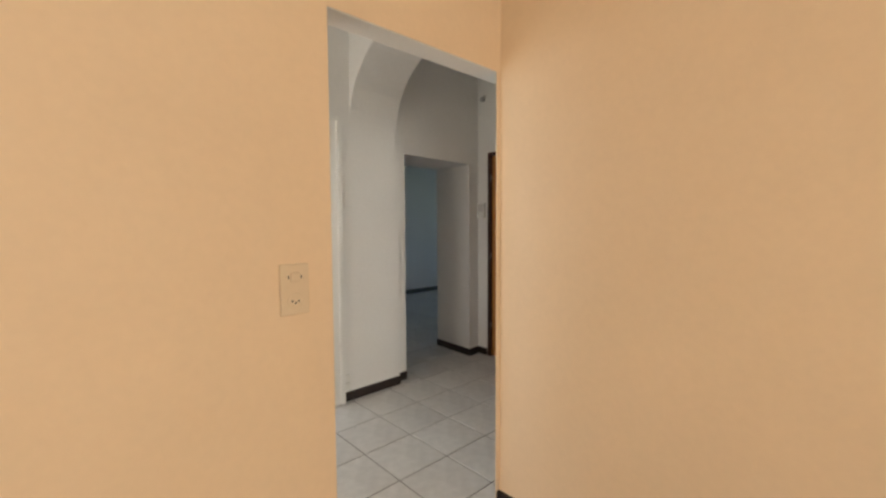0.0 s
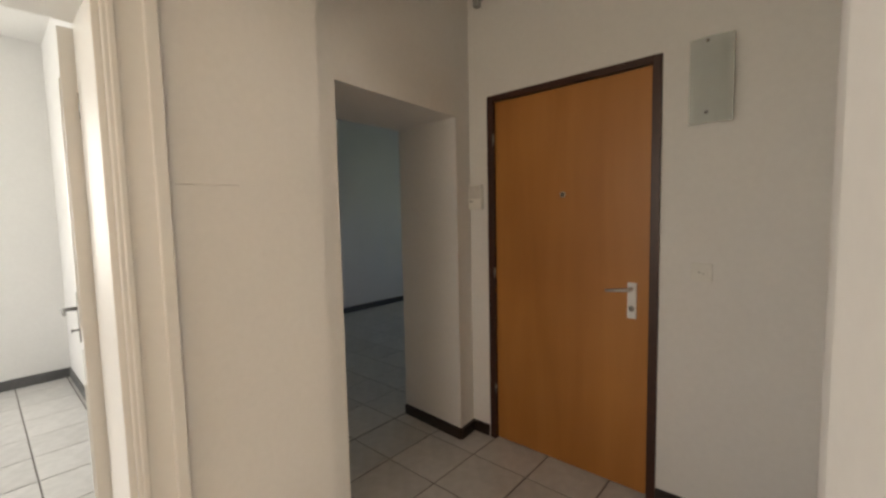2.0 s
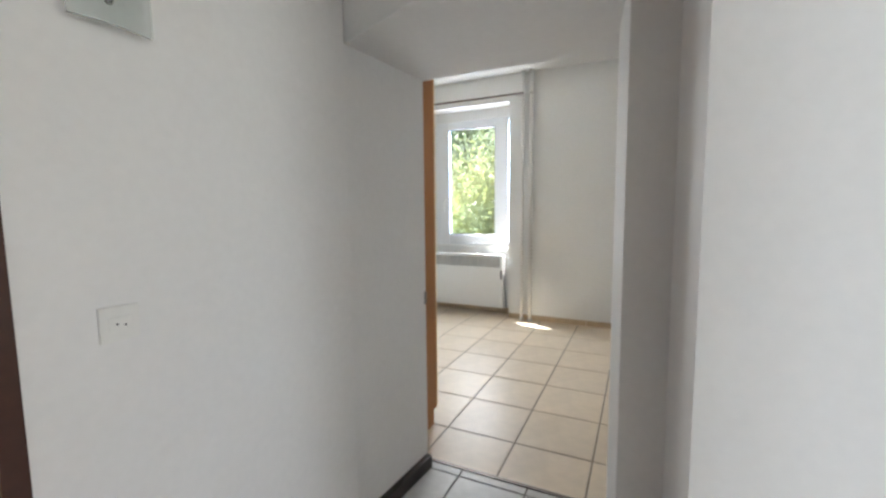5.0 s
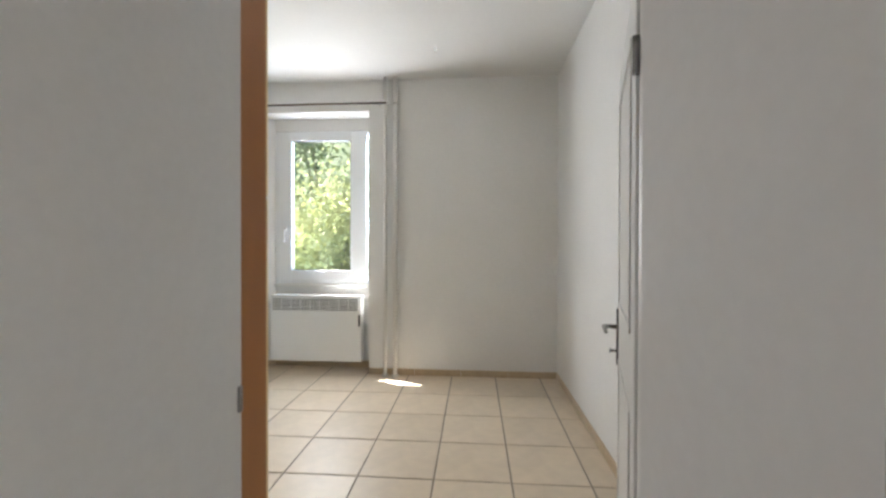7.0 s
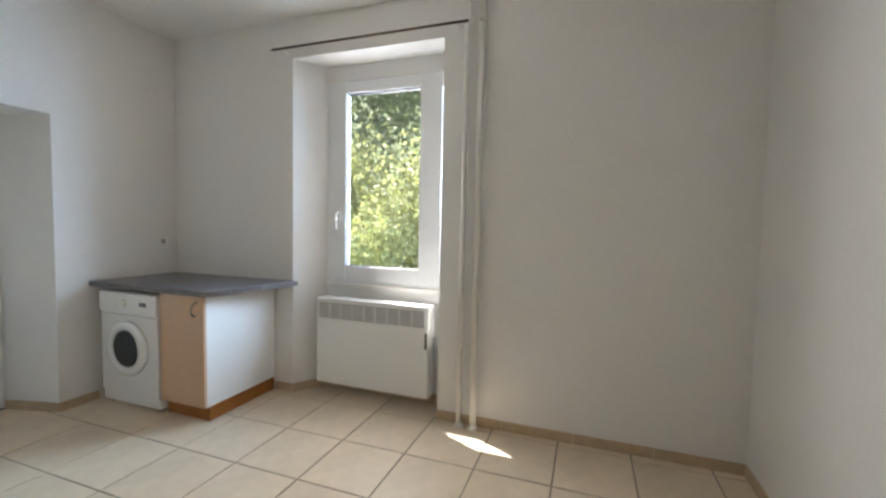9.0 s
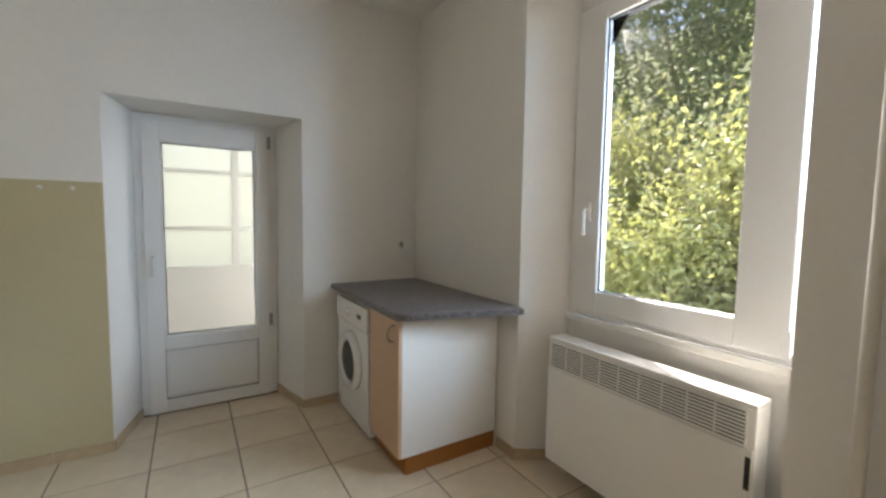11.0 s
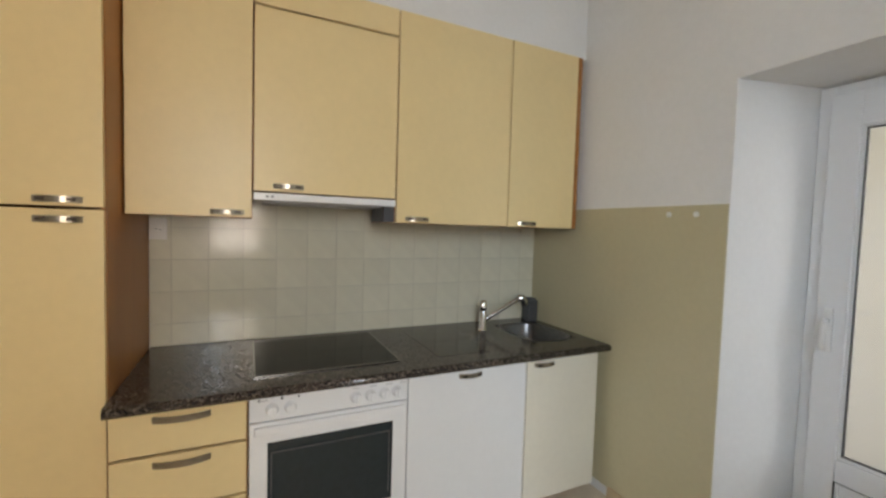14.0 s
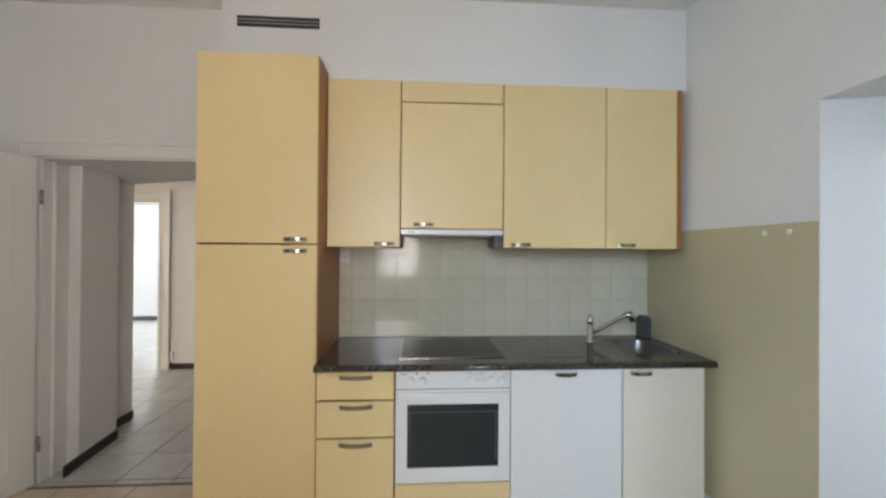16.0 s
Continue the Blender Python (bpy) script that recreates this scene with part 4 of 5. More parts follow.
def wall_vent():
    d = thing("wall_vent", 2.70, 2.775, 2.768, "long dark ventilation grille high on the white wall", "vent")
    w, h = 0.235, 0.03
    part("frame", boxes((0, 0.008, -w, w, h - 0.005, h), (0, 0.008, -w, w, -h, -h + 0.005), (0, 0.008, -w, -w + 0.006, -h + 0.005, h - 0.005), (0, 0.008, w - 0.006, w, -h + 0.005, h - 0.005)), GREY_PL, d)
    part("backing", boxes((0.001, 0.003, -w + 0.006, w - 0.006, -h + 0.005, h - 0.005)), DARK, d)
    for z in (-0.010, 0.010):
        part("slat", boxes((0.002, 0.010, -w + 0.006, w - 0.006, z - 0.003, z + 0.002)), MID_GREY, d, "thin grey slat")


wall_vent()
for yy in (3.30, 3.43):
    cap = thing("screw_cap", yy - 0.06 + 0.05, 5.256, 1.535, "small round white cap on the beige painted wall", "cap", "wall caps")
    bm = bmesh.new()
    lathe(bm, [(0.013, 0), (0.013, 0.004), (0.008, 0.007)], Matrix.Rotation(radians(90), 4, "X"), 20)
    part("cap_disc", bm, PLASTIC, cap)


def kitchen_door():
    """The passage door, hinged on the south jamb and opened back towards the south wall."""
    d = thing("door_3", 2.485, 1.37, 0, "white panelled kitchen door with steel handle, standing wide open", "door")
    leaf = panelled_leaf(d, 0.80, 1.985, 0.08, ((0.14, 0.85), (1.06, 1.86)))
    leaf.matrix_basis = pose(0.022, -0.092, 0, 0, 0, -16)
    bm = boxes((-0.203, 0.0, -0.119, -0.07, 0, 1.988), (-0.003, 0.018, -0.19, -0.12, 0, 2.0), (-0.003, 0.018, -0.19, 0.93, 2.0, 2.075), bevel=0.004)
    part("door_frame", bm, GLOSS_WHITE, d)
    part("door_stop", boxes((-0.10, -0.075, -0.07, -0.050, 0, 1.98), bevel=0.003), GLOSS_WHITE, d)
    part("strike_plate", boxes((-0.022, -0.008, 0.895, 0.903, 0.88, 0.945), bevel=0.002), STEEL, d, "small steel strike plate on the jamb")
    part("frame_bead", boxes((0.018, 0.032, -0.21, -0.185, 0, 2.10), (0.018, 0.032, -0.185, 0.985, 2.075, 2.10), bevel=0.004), GLOSS_WHITE, d)
    for z in (0.25, 1.75):
        bm = bmesh.new()
        tube(bm, [(0.008, -0.066, z - 0.045), (0.008, -0.066, z + 0.045)], 0.009)
        part("hinge", bm, STEEL, d, "steel hinge")


kitchen_door()


# ---- kitchen window, heater and pipes ----
def window_unit():
    w = structure("window_1", boxes((5.796, 5.86, 2.755, 2.80, 0.885, 2.52), (5.796, 5.86, 3.79, 3.838, 0.885, 2.52), (5.796, 5.86, 2.80, 3.79, 2.485, 2.52), (5.80, 5.86, 2.80, 3.79, 0.885, 0.93), bevel=0.004), PVC, "white plastic tilt window, closed")
    y0, y1, z0, z1 = 2.83, 3.80, 0.915, 2.508
    py0, py1, pz0, pz1 = 3.005, 3.655, 1.03, 2.422
    bm = bmesh.new()
    for a in ((5.782, 5.85, y0, py0, z0, z1), (5.782, 5.85, py1, y1, z0, z1), (5.782, 5.85, py0, py1, z0, pz0), (5.782, 5.85, py0, py1, pz1, z1)):
        box(bm, *a, bevel=0.006)
    sash = part("window_sash", bm, PVC, w)
    bm = bmesh.new()
    g = 0.006
    for a in ((5.80, 5.806, py0, py0 + g, pz0, pz1), (5.80, 5.806, py1 - g, py1, pz0, pz1), (5.80, 5.806, py0 + g, py1 - g, pz0, pz0 + g), (5.80, 5.806, py0 + g, py1 - g, pz1 - g, pz1)):
        box(bm, *a)
    # Added dark strip: puts shade on the lamp-lit underside of the sash top.
    box(bm, 5.818, 5.851, py0 + 0.001, py1 - 0.001, pz1 - 0.005, pz1 + 0.001)
    part("gasket", bm, GREY_PL, w, "thin dark rubber gasket and dark strips standing in for shade")
    pane = part("pane", boxes((5.812, 5.816, py0, py1, pz0, pz1)), GLASS, w, "clear window glass")
    pane.visible_shadow = False
    bm = bmesh.new()
    box(bm, 5.768, 5.782, 3.70, 3.735, 1.40, 1.50, bevel=0.004)
    tube(bm, [(5.77, 3.7175, 1.46), (5.745, 3.7175, 1.46), (5.738, 3.7175, 1.45), (5.738, 3.7175, 1.37), (5.742, 3.7175, 1.33)], 0.010)
    part("window_handle", bm, ENAMEL, w, "white window handle")
    for z in (0.97, 2.45):
        part("hinge_cover", boxes((5.765, 5.783, 2.818, 2.842, z - 0.05, z + 0.05), bevel=0.004), PVC, w)
    part("window_sill", boxes((5.778, 5.797, 2.76, 3.85, 0.85, 0.884), bevel=0.004), GLOSS_WHITE, w, "white painted sill board")
    part("outer_sill", boxes((5.86, 6.06, 2.76, 3.84, 0.85, 0.885), bevel=0.004), RENDER, w)


window_unit()


def heater():
    d = thing("convector_heater", 5.66, 3.32, 0.10, "white electric convector heater with a slotted grille", "heater")
    x0, x1, y0, y1, h = -0.055, 0.06, -0.48, 0.48, 0.68
    part("casing", boxes((x0 + 0.004, x1, y0, y1, 0, h - 0.02), bevel=0.006), ENAMEL, d)
    part("top_plate", boxes((x0 + 0.002, x1, y0, y1, h - 0.02, h), bevel=0.004), ENAMEL, d)
    part("front_panel", boxes((x0 - 0.004, x0 + 0.004, y0 + 0.004, y1 - 0.004, 0.004, h - 0.165), bevel=0.003), ENAMEL, d)
    gz0, gz1, gy0, gy1 = h - 0.155, h - 0.03, y0 + 0.03, y1 - 0.02
    # Dark sheet before the solid casing gives the slots their shade by colour.
    part("grille_backing", boxes((x0 + 0.001, x0 + 0.0035, gy0, gy1, gz0, gz1)), GREY_PL, d, "dark sheet standing in for shade behind the grille")
    bm = bmesh.new()
    n = 9
    for i in range(n + 1):
        z = gz0 + (gz1 - gz0) * i / n
        box(bm, x0 - 0.003, x0 + 0.002, gy0, gy1, z - 0.0035, z + 0.0035)
    m = 9
    for i in range(m + 1):
        y = gy0 + (gy1 - gy0) * i / m
        box(bm, x0 - 0.0025, x0 + 0.0015, y - 0.0032, y + 0.0032, gz0, gz1)
    part("grille", bm, ENAMEL, d, "white slotted grille")
    part("control_strip", boxes((x0 - 0.006, x0 + 0.002, y0 + 0.008, y0 + 0.026, 0.37, 0.49), bevel=0.002), DARK, d, "narrow black control strip")
    for y in (-0.3, 0.26):
        part("wall_bracket", boxes((x1, x1 + 0.079, y, y + 0.04, 0.1, 0.5)), STEEL, d)


heater()


def riser(y, r):
    d = thing("heating_pipe", 5.50, y, 0, "white painted vertical pipe from floor to ceiling", "pipe", "riser pipes")
    bm = bmesh.new()
    tube(bm, [(0, 0, 0), (0, 0, CEILING)], r, 16)
    part("pipe", bm, PIPE, d)
    bm = bmesh.new()
    lathe(bm, [(r + 0.012, 0), (r + 0.012, 0.02), (r + 0.002, 0.03)], Matrix.Identity(4), 20)
    part("floor_collar", bm, PIPE, d)
    bm = bmesh.new()
    tube(bm, [(0.0, 0, 2.70), (0.057, 0, 2.70)], 0.007)
    lathe(bm, [(r + 0.004, 2.685), (r + 0.004, 2.715)], Matrix.Identity(4), 16)
    part("clip", bm, PIPE, d)


riser(2.565, 0.018)
riser(2.465, 0.022)


def curtain_rod():
    d = thing("curtain_rod", 5.48, 3.33, 2.70, "thin brown metal curtain rod above the window niche", "curtain rod")
    bm = bmesh.new()
    tube(bm, [(0, -0.78, 0), (0, 0.80, 0)], 0.009, 12)
    part("rod", bm, ROD, d)
    for y in (-0.70, 0.72):
        bm = bmesh.new()
        tube(bm, [(0.0, y, -0.006), (0.077, y, -0.006)], 0.006)
        lathe(bm, [(0.016, 0), (0.016, 0.005)], Matrix.Translation((0.077, y, -0.006)) @ Matrix.Rotation(radians(-90), 4, "Y"), 16)
        part("bracket", bm, PLASTIC, d, "white bracket")
    for y in (-0.79, 0.81):
        bm = bmesh.new()
        lathe(bm, [(0.010, -0.012), (0.013, -0.004), (0.013, 0.006), (0.006, 0.014)], Matrix.Translation((0, y, 0)) @ Matrix.Rotation(radians(90), 4, "X"), 14)
        part("finial", bm, PLASTIC, d, "pale end cap")


curtain_rod()


def ceiling_hook():
    d = thing("ceiling_connector", 4.87, 2.01, CEILING, "small white lamp connector hanging from the ceiling", "lamp connector")
    bm = bmesh.new()
    tube(bm, [(0, 0, 0), (0, 0, -0.025), (0.01, 0.004, -0.035)], 0.004)
    part("cable", bm, PLASTIC, d)
    part("block", boxes((-0.012, 0.03, -0.012, 0.014, -0.055, -0.033), bevel=0.004), PLASTIC, d)


ceiling_hook()


# ---- glazed door and veranda ----
def glazed_door():
    d = structure("door_4", boxes((3.66, 3.715, 5.66, 5.73, 0, 2.07), (4.475, 4.54, 5.66, 5.73, 0, 2.07), (3.715, 4.475, 5.66, 5.73, 2.015, 2.07), bevel=0.004), PVC, "white plastic half-glazed door to the veranda, closed")
    x0, x1, z0, z1 = 3.705, 4.485, 0.012, 2.03
    gx0, gx1, gz0, gz1 = 3.805, 4.395, 0.55, 1.895
    bm = bmesh.new()
    for a in ((x0, gx0, 5.64, 5.70, z0, z1), (gx1, x1, 5.64, 5.70, z0, z1), (gx0, gx1, 5.64, 5.70, gz1, z1), (gx0, gx1, 5.64, 5.70, 0.455, gz0), (gx0, gx1, 5.64, 5.70, z0, 0.11)):
        box(bm, *a, bevel=0.005)
    part("door_leaf", bm, PVC, d)
    part("lower_panel", boxes((gx0, gx1, 5.658, 5.69, 0.11, 0.455)), PVC, d)
    bm = bmesh.new()
    k = 0.012
    for za, zb in ((0.11, 0.455), (gz0, gz1)):
        for a in ((gx0, gx0 + k, 5.648, 5.66, za, zb), (gx1 - k, gx1, 5.648, 5.66, za, zb), (gx0 + k, gx1 - k, 5.648, 5.66, za, za + k), (gx0 + k, gx1 - k, 5.648, 5.66, zb - k, zb)):
            box(bm, *a, bevel=0.002)
    part("glazing_bead", bm, PVC, d)
    bm = bmesh.new()
    for a in ((gx0 + k, gx0 + k + 0.005, 5.652, 5.664, gz0 + k, gz1 - k), (gx1 - k - 0.005, gx1 - k, 5.652, 5.664, gz0 + k, gz1 - k), (gx0 + k, gx1 - k, 5.652, 5.664, gz0 + k, gz0 + k + 0.005), (gx0 + k, gx1 - k, 5.652, 5.664, gz1 - k - 0.005, gz1 - k)):
        box(bm, *a)
    # Dark strips round the lower panel imitate the shade along its edge.
    za, zb, e = 0.11, 0.455, 0.002
    for a in ((gx0 - e, gx0, 5.637, 5.66, za - e, zb + e), (gx1, gx1 + e, 5.637, 5.66, za - e, zb + e), (gx0, gx1, 5.637, 5.66, za - e, za), (gx0, gx1, 5.637, 5.66, zb, zb + e)):
        box(bm, *a)
    part("gasket", bm, GREY_PL, d, "thin dark rubber gasket and dark strips standing in for shade")
    pane = part("pane", boxes((gx0, gx1, 5.668, 5.672, gz0, gz1)), GLASS, d, "clear glass pane")
    pane.visible_shadow = False
    bm = bmesh.new()
    box(bm, 3.735, 3.765, 5.628, 5.641, 0.98, 1.16, bevel=0.004)
    tube(bm, [(3.75, 5.632, 1.11), (3.75, 5.60, 1.11), (3.752, 5.592, 1.10), (3.752, 5.592, 0.99)], 0.010)
    part("handle", bm, ENAMEL, d, "white lever handle")
    for z in (0.60, 1.95):
        part("hinge", boxes((4.478, 4.502, 5.625, 5.66, z - 0.045, z + 0.045), bevel=0.004), MID_GREY, d, "grey hinge cover")
    part("door_sill", boxes((3.66, 4.54, 5.655, 5.75, 0, 0.012)), THRESH, d)


glazed_door()

# The opening in the east end wall is unseen, added with its fill lamp.
wall("wall_veranda", [(rect(2.9, 2.98, 5.75, 7.0), 0, C), (rect(5.4, 5.48, 5.75, 6.0), 0, C), (rect(5.4, 5.48, 6.8, 7.0), 0, C), (rect(5.4, 5.48, 6.0, 6.8), 0, 0.9), (rect(5.4, 5.48, 6.0, 6.8), 2.2, C), (rect(2.98, 5.4, 6.92, 7.0), 0, 0.855), (rect(2.98, 3.66, 6.92, 7.0), 0.855, C)], GLOSS_WHITE, "white painted veranda wall")
structure("floor_veranda", boxes((2.9, 5.48, 5.75, 7.0, -0.15, -0.01)), TILE_GREY, "grey veranda floor")
# Beyond y 7.0 the slab is added, unseen, to shade the panes from sun.
structure("ceiling_veranda", boxes((2.9, 5.48, 6.1, 8.2, C, C + 0.1), (2.9, 5.48, 5.75, 6.1, C - 0.1, C - 0.004)), CEIL, "white veranda ceiling with an added overhang against the sun")


def veranda_glazing():
    w = structure("window_2", boxes((3.66, 5.40, 6.93, 6.99, 0.855, 0.90), (3.66, 5.40, 6.93, 6.99, 2.55, C), bevel=0.003), GLOSS_WHITE, "white wooden veranda glazing with frosted panes")
    xs = (3.69, 4.37, 5.05, 5.40)
    for x in xs:
        part("mullion", boxes((x - 0.03, x + 0.03, 6.925, 6.985, 0.90, 2.55), bevel=0.004), GLOSS_WHITE, w)
    for a, b in zip(xs, xs[1:]):
        for z in (1.27, 1.82):
            part("glazing_bar", boxes((a + 0.03, b - 0.03, 6.935, 6.975, z - 0.016, z + 0.016), bevel=0.003), GLOSS_WHITE, w)
        for i, (z0, z1) in enumerate(((0.90, 1.254), (1.286, 1.804), (1.836, 2.55))):
            p = part("pane", boxes((a + 0.03, b - 0.03, 6.955, 6.959, z0, z1)), VERANDA_GLASS, w, "frosted glass pane")
            p.visible_shadow = False


VERANDA_GLASS = bpy.data.materials.new("frosted_glass")
VERANDA_GLASS.use_nodes = True
_n, _l = VERANDA_GLASS.node_tree.nodes, VERANDA_GLASS.node_tree.links
_tl, _tp, _mx = _n.new("ShaderNodeBsdfTranslucent"), _n.new("ShaderNodeBsdfTransparent"), _n.new("ShaderNodeMixShader")
_tl.inputs["Color"].default_value = (0.78, 0.78, 0.74, 1)
_mx.inputs[0].default_value = 0.3
_l.new(_tl.outputs[0], _mx.inputs[1])
_l.new(_tp.outputs[0], _mx.inputs[2])
_l.new(_mx.outputs[0], _n["Material Output"].inputs["Surface"])
veranda_glazing()


# ---- washing machine corner ----
def washing_machine():
    d = thing("washing_machine", 5.18, 4.885, 0, "white front-loading washing machine under the grey worktop", "washing machine")
    x0, x1, y0, y1, h = -0.30, 0.30, -0.297, 0.297, 0.845
    part("body", boxes((x0 + 0.01, x1, y0, y1, 0.02, h), bevel=0.012), ENAMEL, d)
    part("front_panel", boxes((x0, x0 + 0.012, y0 + 0.003, y1 - 0.003, 0.10, 0.68), bevel=0.004), ENAMEL, d)
    panel = part("control_panel", boxes((x0 - 0.012, x0 + 0.012, y0 + 0.002, y1 - 0.002, 0.69, h - 0.003), bevel=0.010), ENAMEL, d)
    part("display", boxes((x0 - 0.014, x0 - 0.011, -0.20, -0.13, 0.755, 0.785), bevel=0.001), GREY_PL, panel, "small dark display")
    part("detergent_drawer", boxes((x0 - 0.016, x0 - 0.008, 0.10, 0.28, 0.72, 0.82), bevel=0.004), ENAMEL, panel)
    turn = Matrix.Translation((x0, 0.0, 0.44)) @ Matrix.Rotation(radians(-90), 4, "Y")
    bm = bmesh.new()
    lathe(bm, [(0.20, 0), (0.20, 0.018), (0.188, 0.036), (0.150, 0.040), (0.135, 0.024), (0.13, 0.008)], turn, 48)
    ring = part("door_ring", bm, ENAMEL, d, "round white door rim")
    bm = bmesh.new()
    lathe(bm, [(0.137, 0.022), (0.125, 0.028), (0.08, 0.012), (0.02, 0.004)], turn, 48)
    part("door_glass", bm, OVEN_GLASS, ring, "dark convex door glass")
    part("door_latch", boxes((x0 - 0.045, x0 - 0.025, -0.185, -0.165, 0.40, 0.48), bevel=0.004), ENAMEL, ring)
    bm = bmesh.new()
    lathe(bm, [(0.028, 0), (0.028, 0.006), (0.022, 0.025)], Matrix.Translation((x0 - 0.010, 0.03, 0.77)) @ Matrix.Rotation(radians(-90), 4, "Y"), 28)
    part("programme_knob", bm, ENAMEL, panel)
    for x in (x0 + 0.06, x1 - 0.06):
        for y in (y0 + 0.05, y1 - 0.05):
            bm = bmesh.new()
            lathe(bm, [(0.022, 0), (0.022, 0.012), (0.012, 0.025)], Matrix.Translation((x, y, 0)), 16)
            part("foot", bm, GREY_PL, d, "dark rubber foot")


washing_machine()


def corner_cabinet():
    d = origin_at(5.2, 4.38, 0, "base_cabinet", "white base cabinet with a beech front beside the washing machine", "cabinet")
    x0, x1, y0, y1 = 4.885, 5.545, 4.165, 4.575
    part("side_panel", boxes((x0 + 0.02, x1, y0, y0 + 0.018, 0.105, 0.868), bevel=0.001), ENAMEL, d, "white side panel")
    part("side_panel", boxes((x0 + 0.02, x1, y1 - 0.018, y1, 0.105, 0.868), bevel=0.001), ENAMEL, d, "white side panel")
    part("body", boxes((x0 + 0.03, x1, y0 + 0.018, y1 - 0.018, 0.105, 0.12), (x1 - 0.01, x1, y0 + 0.018, y1 - 0.018, 0.12, 0.868)), ENAMEL, d)
    part("plinth", boxes((x0 + 0.05, x1, y0 + 0.01, y1 - 0.002, 0, 0.103), bevel=0.001), WOOD_SIDE, d, "beech plinth")
    door = part("cabinet_door", boxes((x0, x0 + 0.019, y0, y1, 0.107, 0.866), bevel=0.002), material("pinkish_beech_laminate", (0.62, 0.42, 0.28), 0.4, grain=25, vary=0.04), d, "pinkish beech door")
    bm = bmesh.new()
    yy = y0 + 0.055
    tube(bm, [(x0, yy, 0.83), (x0 - 0.022, yy + 0.004, 0.825), (x0 - 0.034, yy + 0.012, 0.80), (x0 - 0.034, yy + 0.018, 0.765), (x0 - 0.022, yy + 0.022, 0.74), (x0, yy + 0.022, 0.735)], 0.006, 10)
    part("handle", bm, NICKEL, door, "curved nickel pull handle")
    settle(d)


corner_cabinet()


def corner_top():
    d = origin_at(5.2, 4.6, 0.872, "laminate_worktop", "grey speckled laminate worktop over machine and cabinet", "worktop")
    bm = bmesh.new()
    prism(bm, [(4.85, 4.14), (4.90, 4.105), (5.545, 3.935), (5.555, 3.998), (5.555, 5.257), (4.85, 5.257)], 0.872, 0.910)
    bmesh.ops.bevel(bm, geom=[e for e in bm.edges if abs(e.verts[0].co.z - e.verts[1].co.z) < 1e-6], offset=0.006, segments=2, affect="EDGES")
    part("board", bm, GREY_TOP, d)
    part("edge_strip", boxes((4.8485, 4.8515, 4.15, 5.255, 0.878, 0.904)), GREY_TOP, d, "dark laminate edge strip")
    settle(d)


corner_top()


def corner_socket():
    d = thing("wall_socket", 5.47, 5.26, 1.17, "white surface-mounted double socket with a grey tap beside", "socket")
    part("plate", boxes((-0.04, 0.04, -0.038, 0, -0.03, 0.045), bevel=0.006), PLASTIC, d)
    part("tap_stub", boxes((-0.062, -0.045, -0.03, 0, 0.0, 0.04), bevel=0.004), MID_GREY, d, "grey stub")


corner_socket()


# ---- outdoors ----
structure("ground", boxes((-300, 300, -300, 300, -2.4, -2.2)), GRASS, "rough grass on the slope outside")


def bush(name, x, y, z, rx, ry, rz, count, size, mat, label, category, seed):
    """A leafy mass: stems and many small leaves set in uneven clumps."""
    rng = random.Random(seed)
    d = thing(name, x, y, z, label, category, "hillside planting")
    bm = bmesh.new()
    clumps = []
    for i in range(26):
        a, h = rng.uniform(0, 2 * math.pi), rng.uniform(0.05, 1.0)
        k = math.sqrt(max(0.05, 1 - (h - 0.35) ** 2)) * rng.uniform(0.35, 1.0)
        clumps.append(Vector((rx * k * math.cos(a), ry * k * math.sin(a), rz * h)))
    for c in clumps[:14]:
        mid = Vector((c.x * 0.4, c.y * 0.4, c.z * 0.5)) + Vector((rng.uniform(-0.1, 0.1), rng.uniform(-0.1, 0.1), 0))
        tube(bm, [(c.x * 0.08, c.y * 0.08, 0), mid, c * 0.97], [0.05, 0.03, 0.008], 6)
    part("stems", bm, BARK, d)
    verts, faces = [], []
    for i in range(count):
        c = clumps[rng.randrange(len(clumps))]
        q = Vector((rng.gauss(0, 1), rng.gauss(0, 1), rng.gauss(0, 0.8)))
        p = c + Vector((q.x * rx * 0.17, q.y * ry * 0.17, q.z * rz * 0.11))
        if p.z < 0:
            p.z = -p.z * 0.3
        s = size * rng.uniform(0.6, 1.35)
        e = Euler((rng.uniform(-1.1, 1.1), rng.uniform(-1.1, 1.1), rng.uniform(0, 6.28))).to_matrix()
        u, v, nrm = e @ Vector((s, 0, 0)), e @ Vector((0, s * 0.45, 0)), e @ Vector((0, 0, s * 0.12))
        k = len(verts)
        verts += [p - u, p - u * 0.1 + v - nrm, p + u, p - u * 0.1 - v - nrm, p + nrm * 0.5]
        faces += [(k, k + 4, k + 1), (k + 1, k + 4, k + 2), (k + 2, k + 4, k + 3), (k + 3, k + 4, k)]
    me = bpy.data.meshes.new("crown")
    me.from_pydata([tuple(v) for v in verts], [], faces)
    me.materials.append(mat)
    crown = new("crown", me)
    crown.parent = d
    crown["kind"] = "stuff"
    return d


GZ = -2.2
SUNNY = "dense sunlit yellow green shrub outside the window"
bush("shrub", 8.9, 4.7, GZ, 1.5, 1.7, 4.3, 38000, 0.040, LEAF, SUNNY, "shrub", 3)
bush("shrub", 9.3, 7.2, GZ, 1.6, 1.9, 4.7, 34000, 0.040, LEAF, SUNNY, "shrub", 4)
bush("shrub", 9.1, 2.2, GZ, 1.5, 1.8, 4.2, 28000, 0.040, LEAF, SUNNY, "shrub", 5)
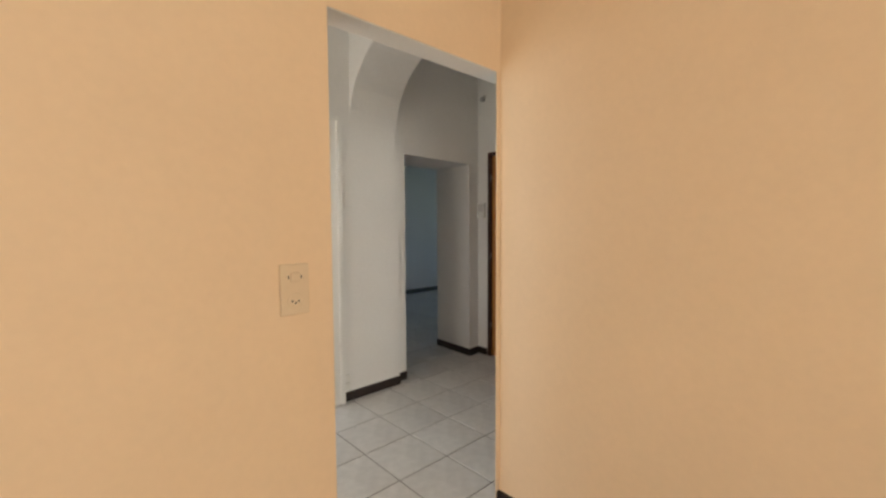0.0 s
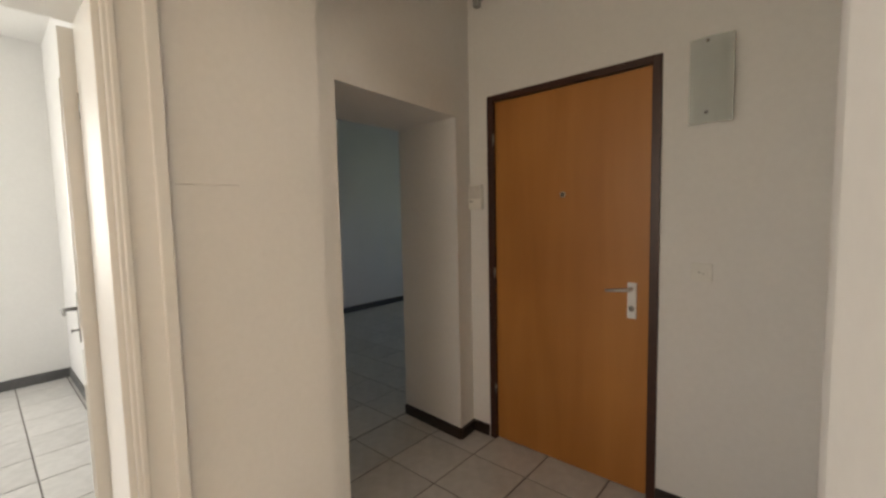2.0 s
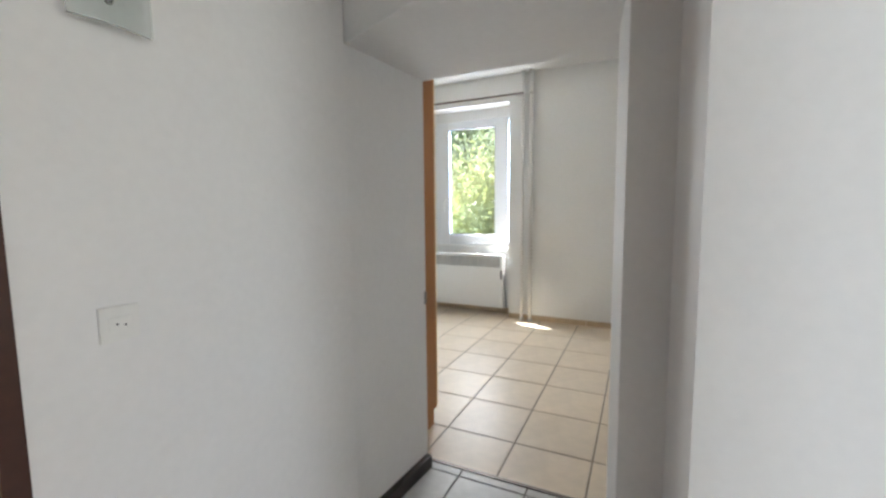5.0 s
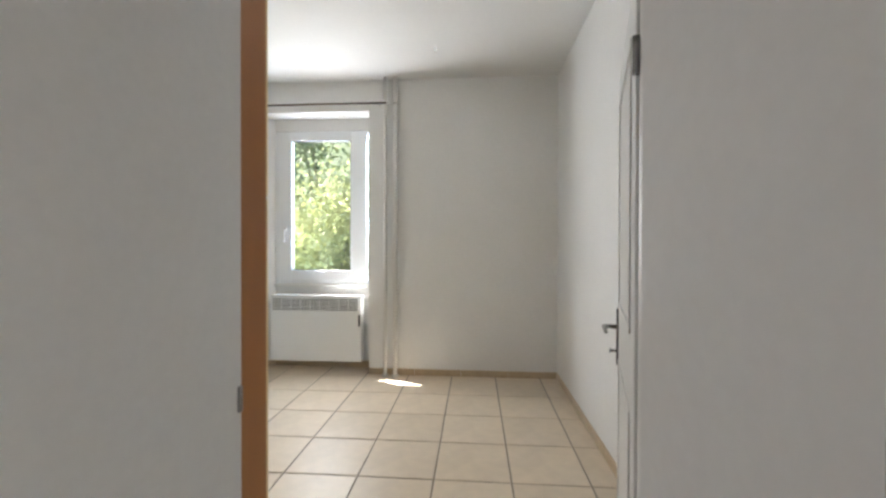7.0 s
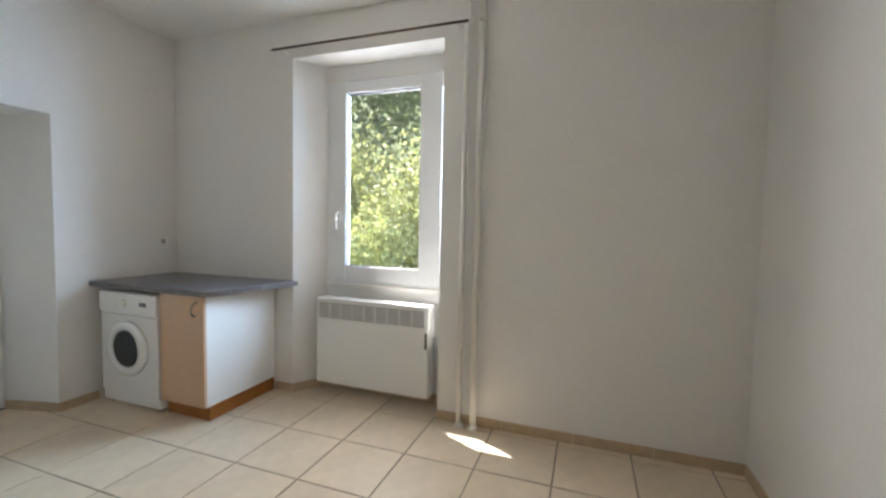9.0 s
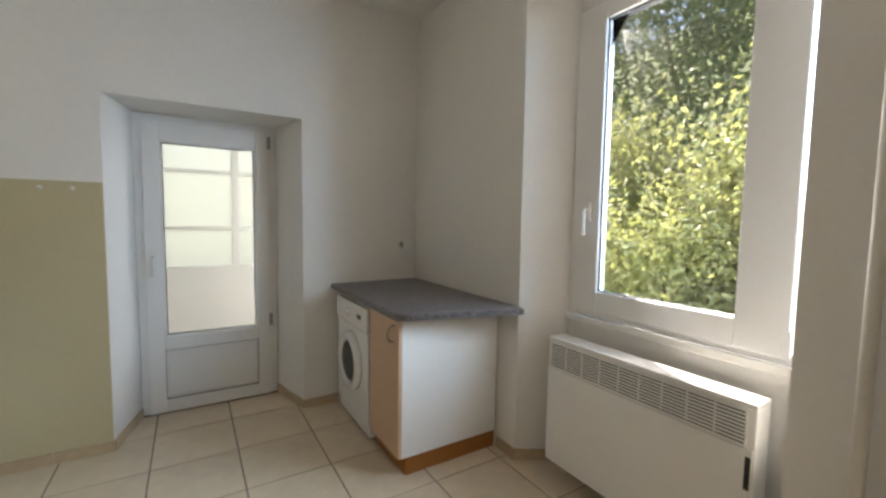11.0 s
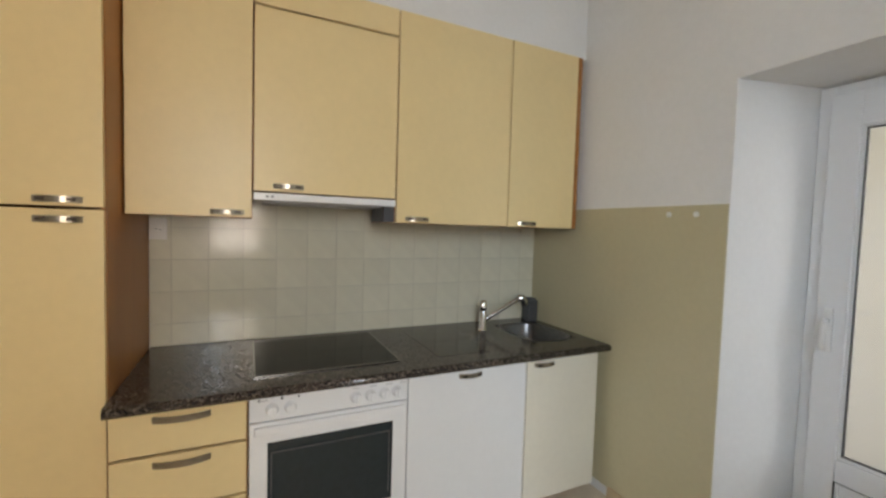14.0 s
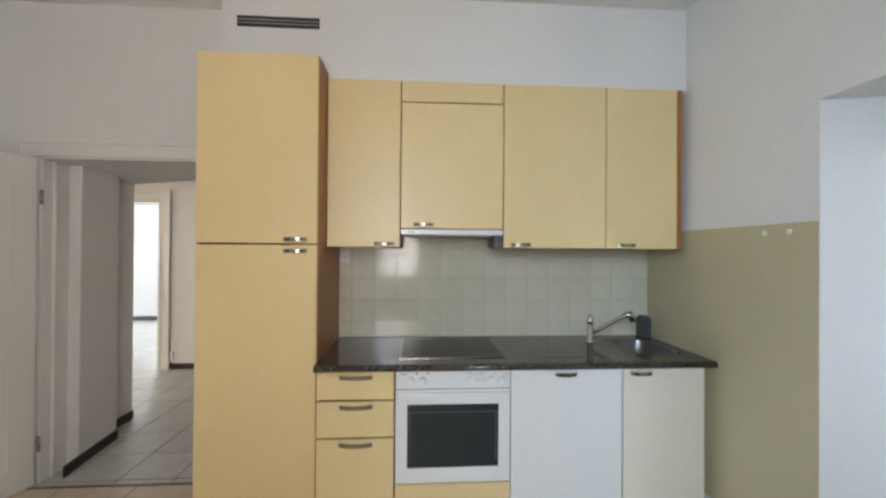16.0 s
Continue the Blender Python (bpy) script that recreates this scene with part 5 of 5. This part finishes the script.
bush("shrub", 9.6, 9.8, GZ, 1.7, 1.9, 5.0, 22000, 0.045, LEAF, SUNNY, "shrub", 11)
bush("tree", 11.8, 5.4, GZ, 2.2, 2.6, 9.4, 32000, 0.072, LEAF_DARK, "tall dark green leafy tree behind the shrubs", "tree", 6)
bush("tree", 12.0, 9.4, GZ, 2.4, 2.8, 10.0, 21000, 0.085, LEAF_DARK, "tall dark green leafy tree behind the shrubs", "tree", 7)
bush("tree", 12.0, 1.4, GZ, 2.4, 2.8, 7.4, 12000, 0.11, LEAF_DARK, "tall dark green leafy tree behind the shrubs", "tree", 8)
bush("tree", 14.5, 13.5, GZ, 2.8, 3.0, 9.4, 11000, 0.12, LEAF_DARK, "tall dark green leafy tree behind the shrubs", "tree", 12)
bush("shrub", 4.6, 10.6, GZ, 2.2, 1.4, 3.9, 7000, 0.085, LEAF, "green shrub beyond the veranda", "shrub", 9)


def hillside():
    """A wooded slope that rises behind the garden."""
    n, verts, faces = 26, [], []
    for i in range(n + 1):
        for j in range(n + 1):
            x, y = 13.5 + 46 * i / n, -50 + 110 * j / n
            verts.append((x, y, GZ - 0.1 + (x - 13.5) * 0.62 + 1.6 * noise.noise((x * 0.12, y * 0.12, 0.3)) * min(1, i / 3)))
    for i in range(n):
        for j in range(n):
            k = i * (n + 1) + j
            faces.append((k, k + n + 1, k + n + 2, k + 1))
    me = bpy.data.meshes.new("backdrop_hillside")
    me.from_pydata(verts, [], faces)
    me.materials.append(material("wooded_slope", (0.10, 0.13, 0.05), 0.95, grain=1.6, vary=0.45, stain=0.25, stain_vary=0.3, bump=1.0, bump_scale=3))
    tagged(new("backdrop_hillside", me), "green wooded slope rising behind the garden", "", "", "structure")


hillside()


# ---- floors, tile by tile ----
tiled_floor("floor_hall", -0.63, 2.515, -1.8, 2.4, 0.045, 0.373, 0.345, 0.3425, TILE_GREY, GROUT, "grey white ceramic floor tiles with dark joints", (-0.63, 2.5, -0.7, 2.4))
tiled_floor("floor_west_room", -3.6, -0.63, -3.6, 1.31, -1.965, 0.06, 0.345, 0.33, TILE_GREY, GROUT, "grey white ceramic floor tiles with dark joints", (-3.6, -0.6, -1.2, 0.8))
tiled_floor("floor_north_room", -3.6, -0.63, 1.31, 5.95, -2.02, 1.40, 0.345, 0.3425, TILE_GREY, GROUT, "grey white ceramic floor tiles with dark joints", (-3.6, -0.6, 1.3, 5.2))
tiled_floor("floor_kitchen", 2.535, 5.9, 0.867, 5.75, 3.746, 1.478, 0.437, 0.4295, TILE_BEIGE, GROUT_K, "beige ceramic floor tiles with brown joints", (2.5, 5.9, 0.8, 5.8))
tiled_floor("floor_south_room", 2.515, 5.6, -3.6, 0.8, 0.045, 0.373, 0.345, 0.3425, TILE_GREY, GROUT, "grey white ceramic floor tiles with dark joints", (1.5, 2.2, -1.2, 0.75))
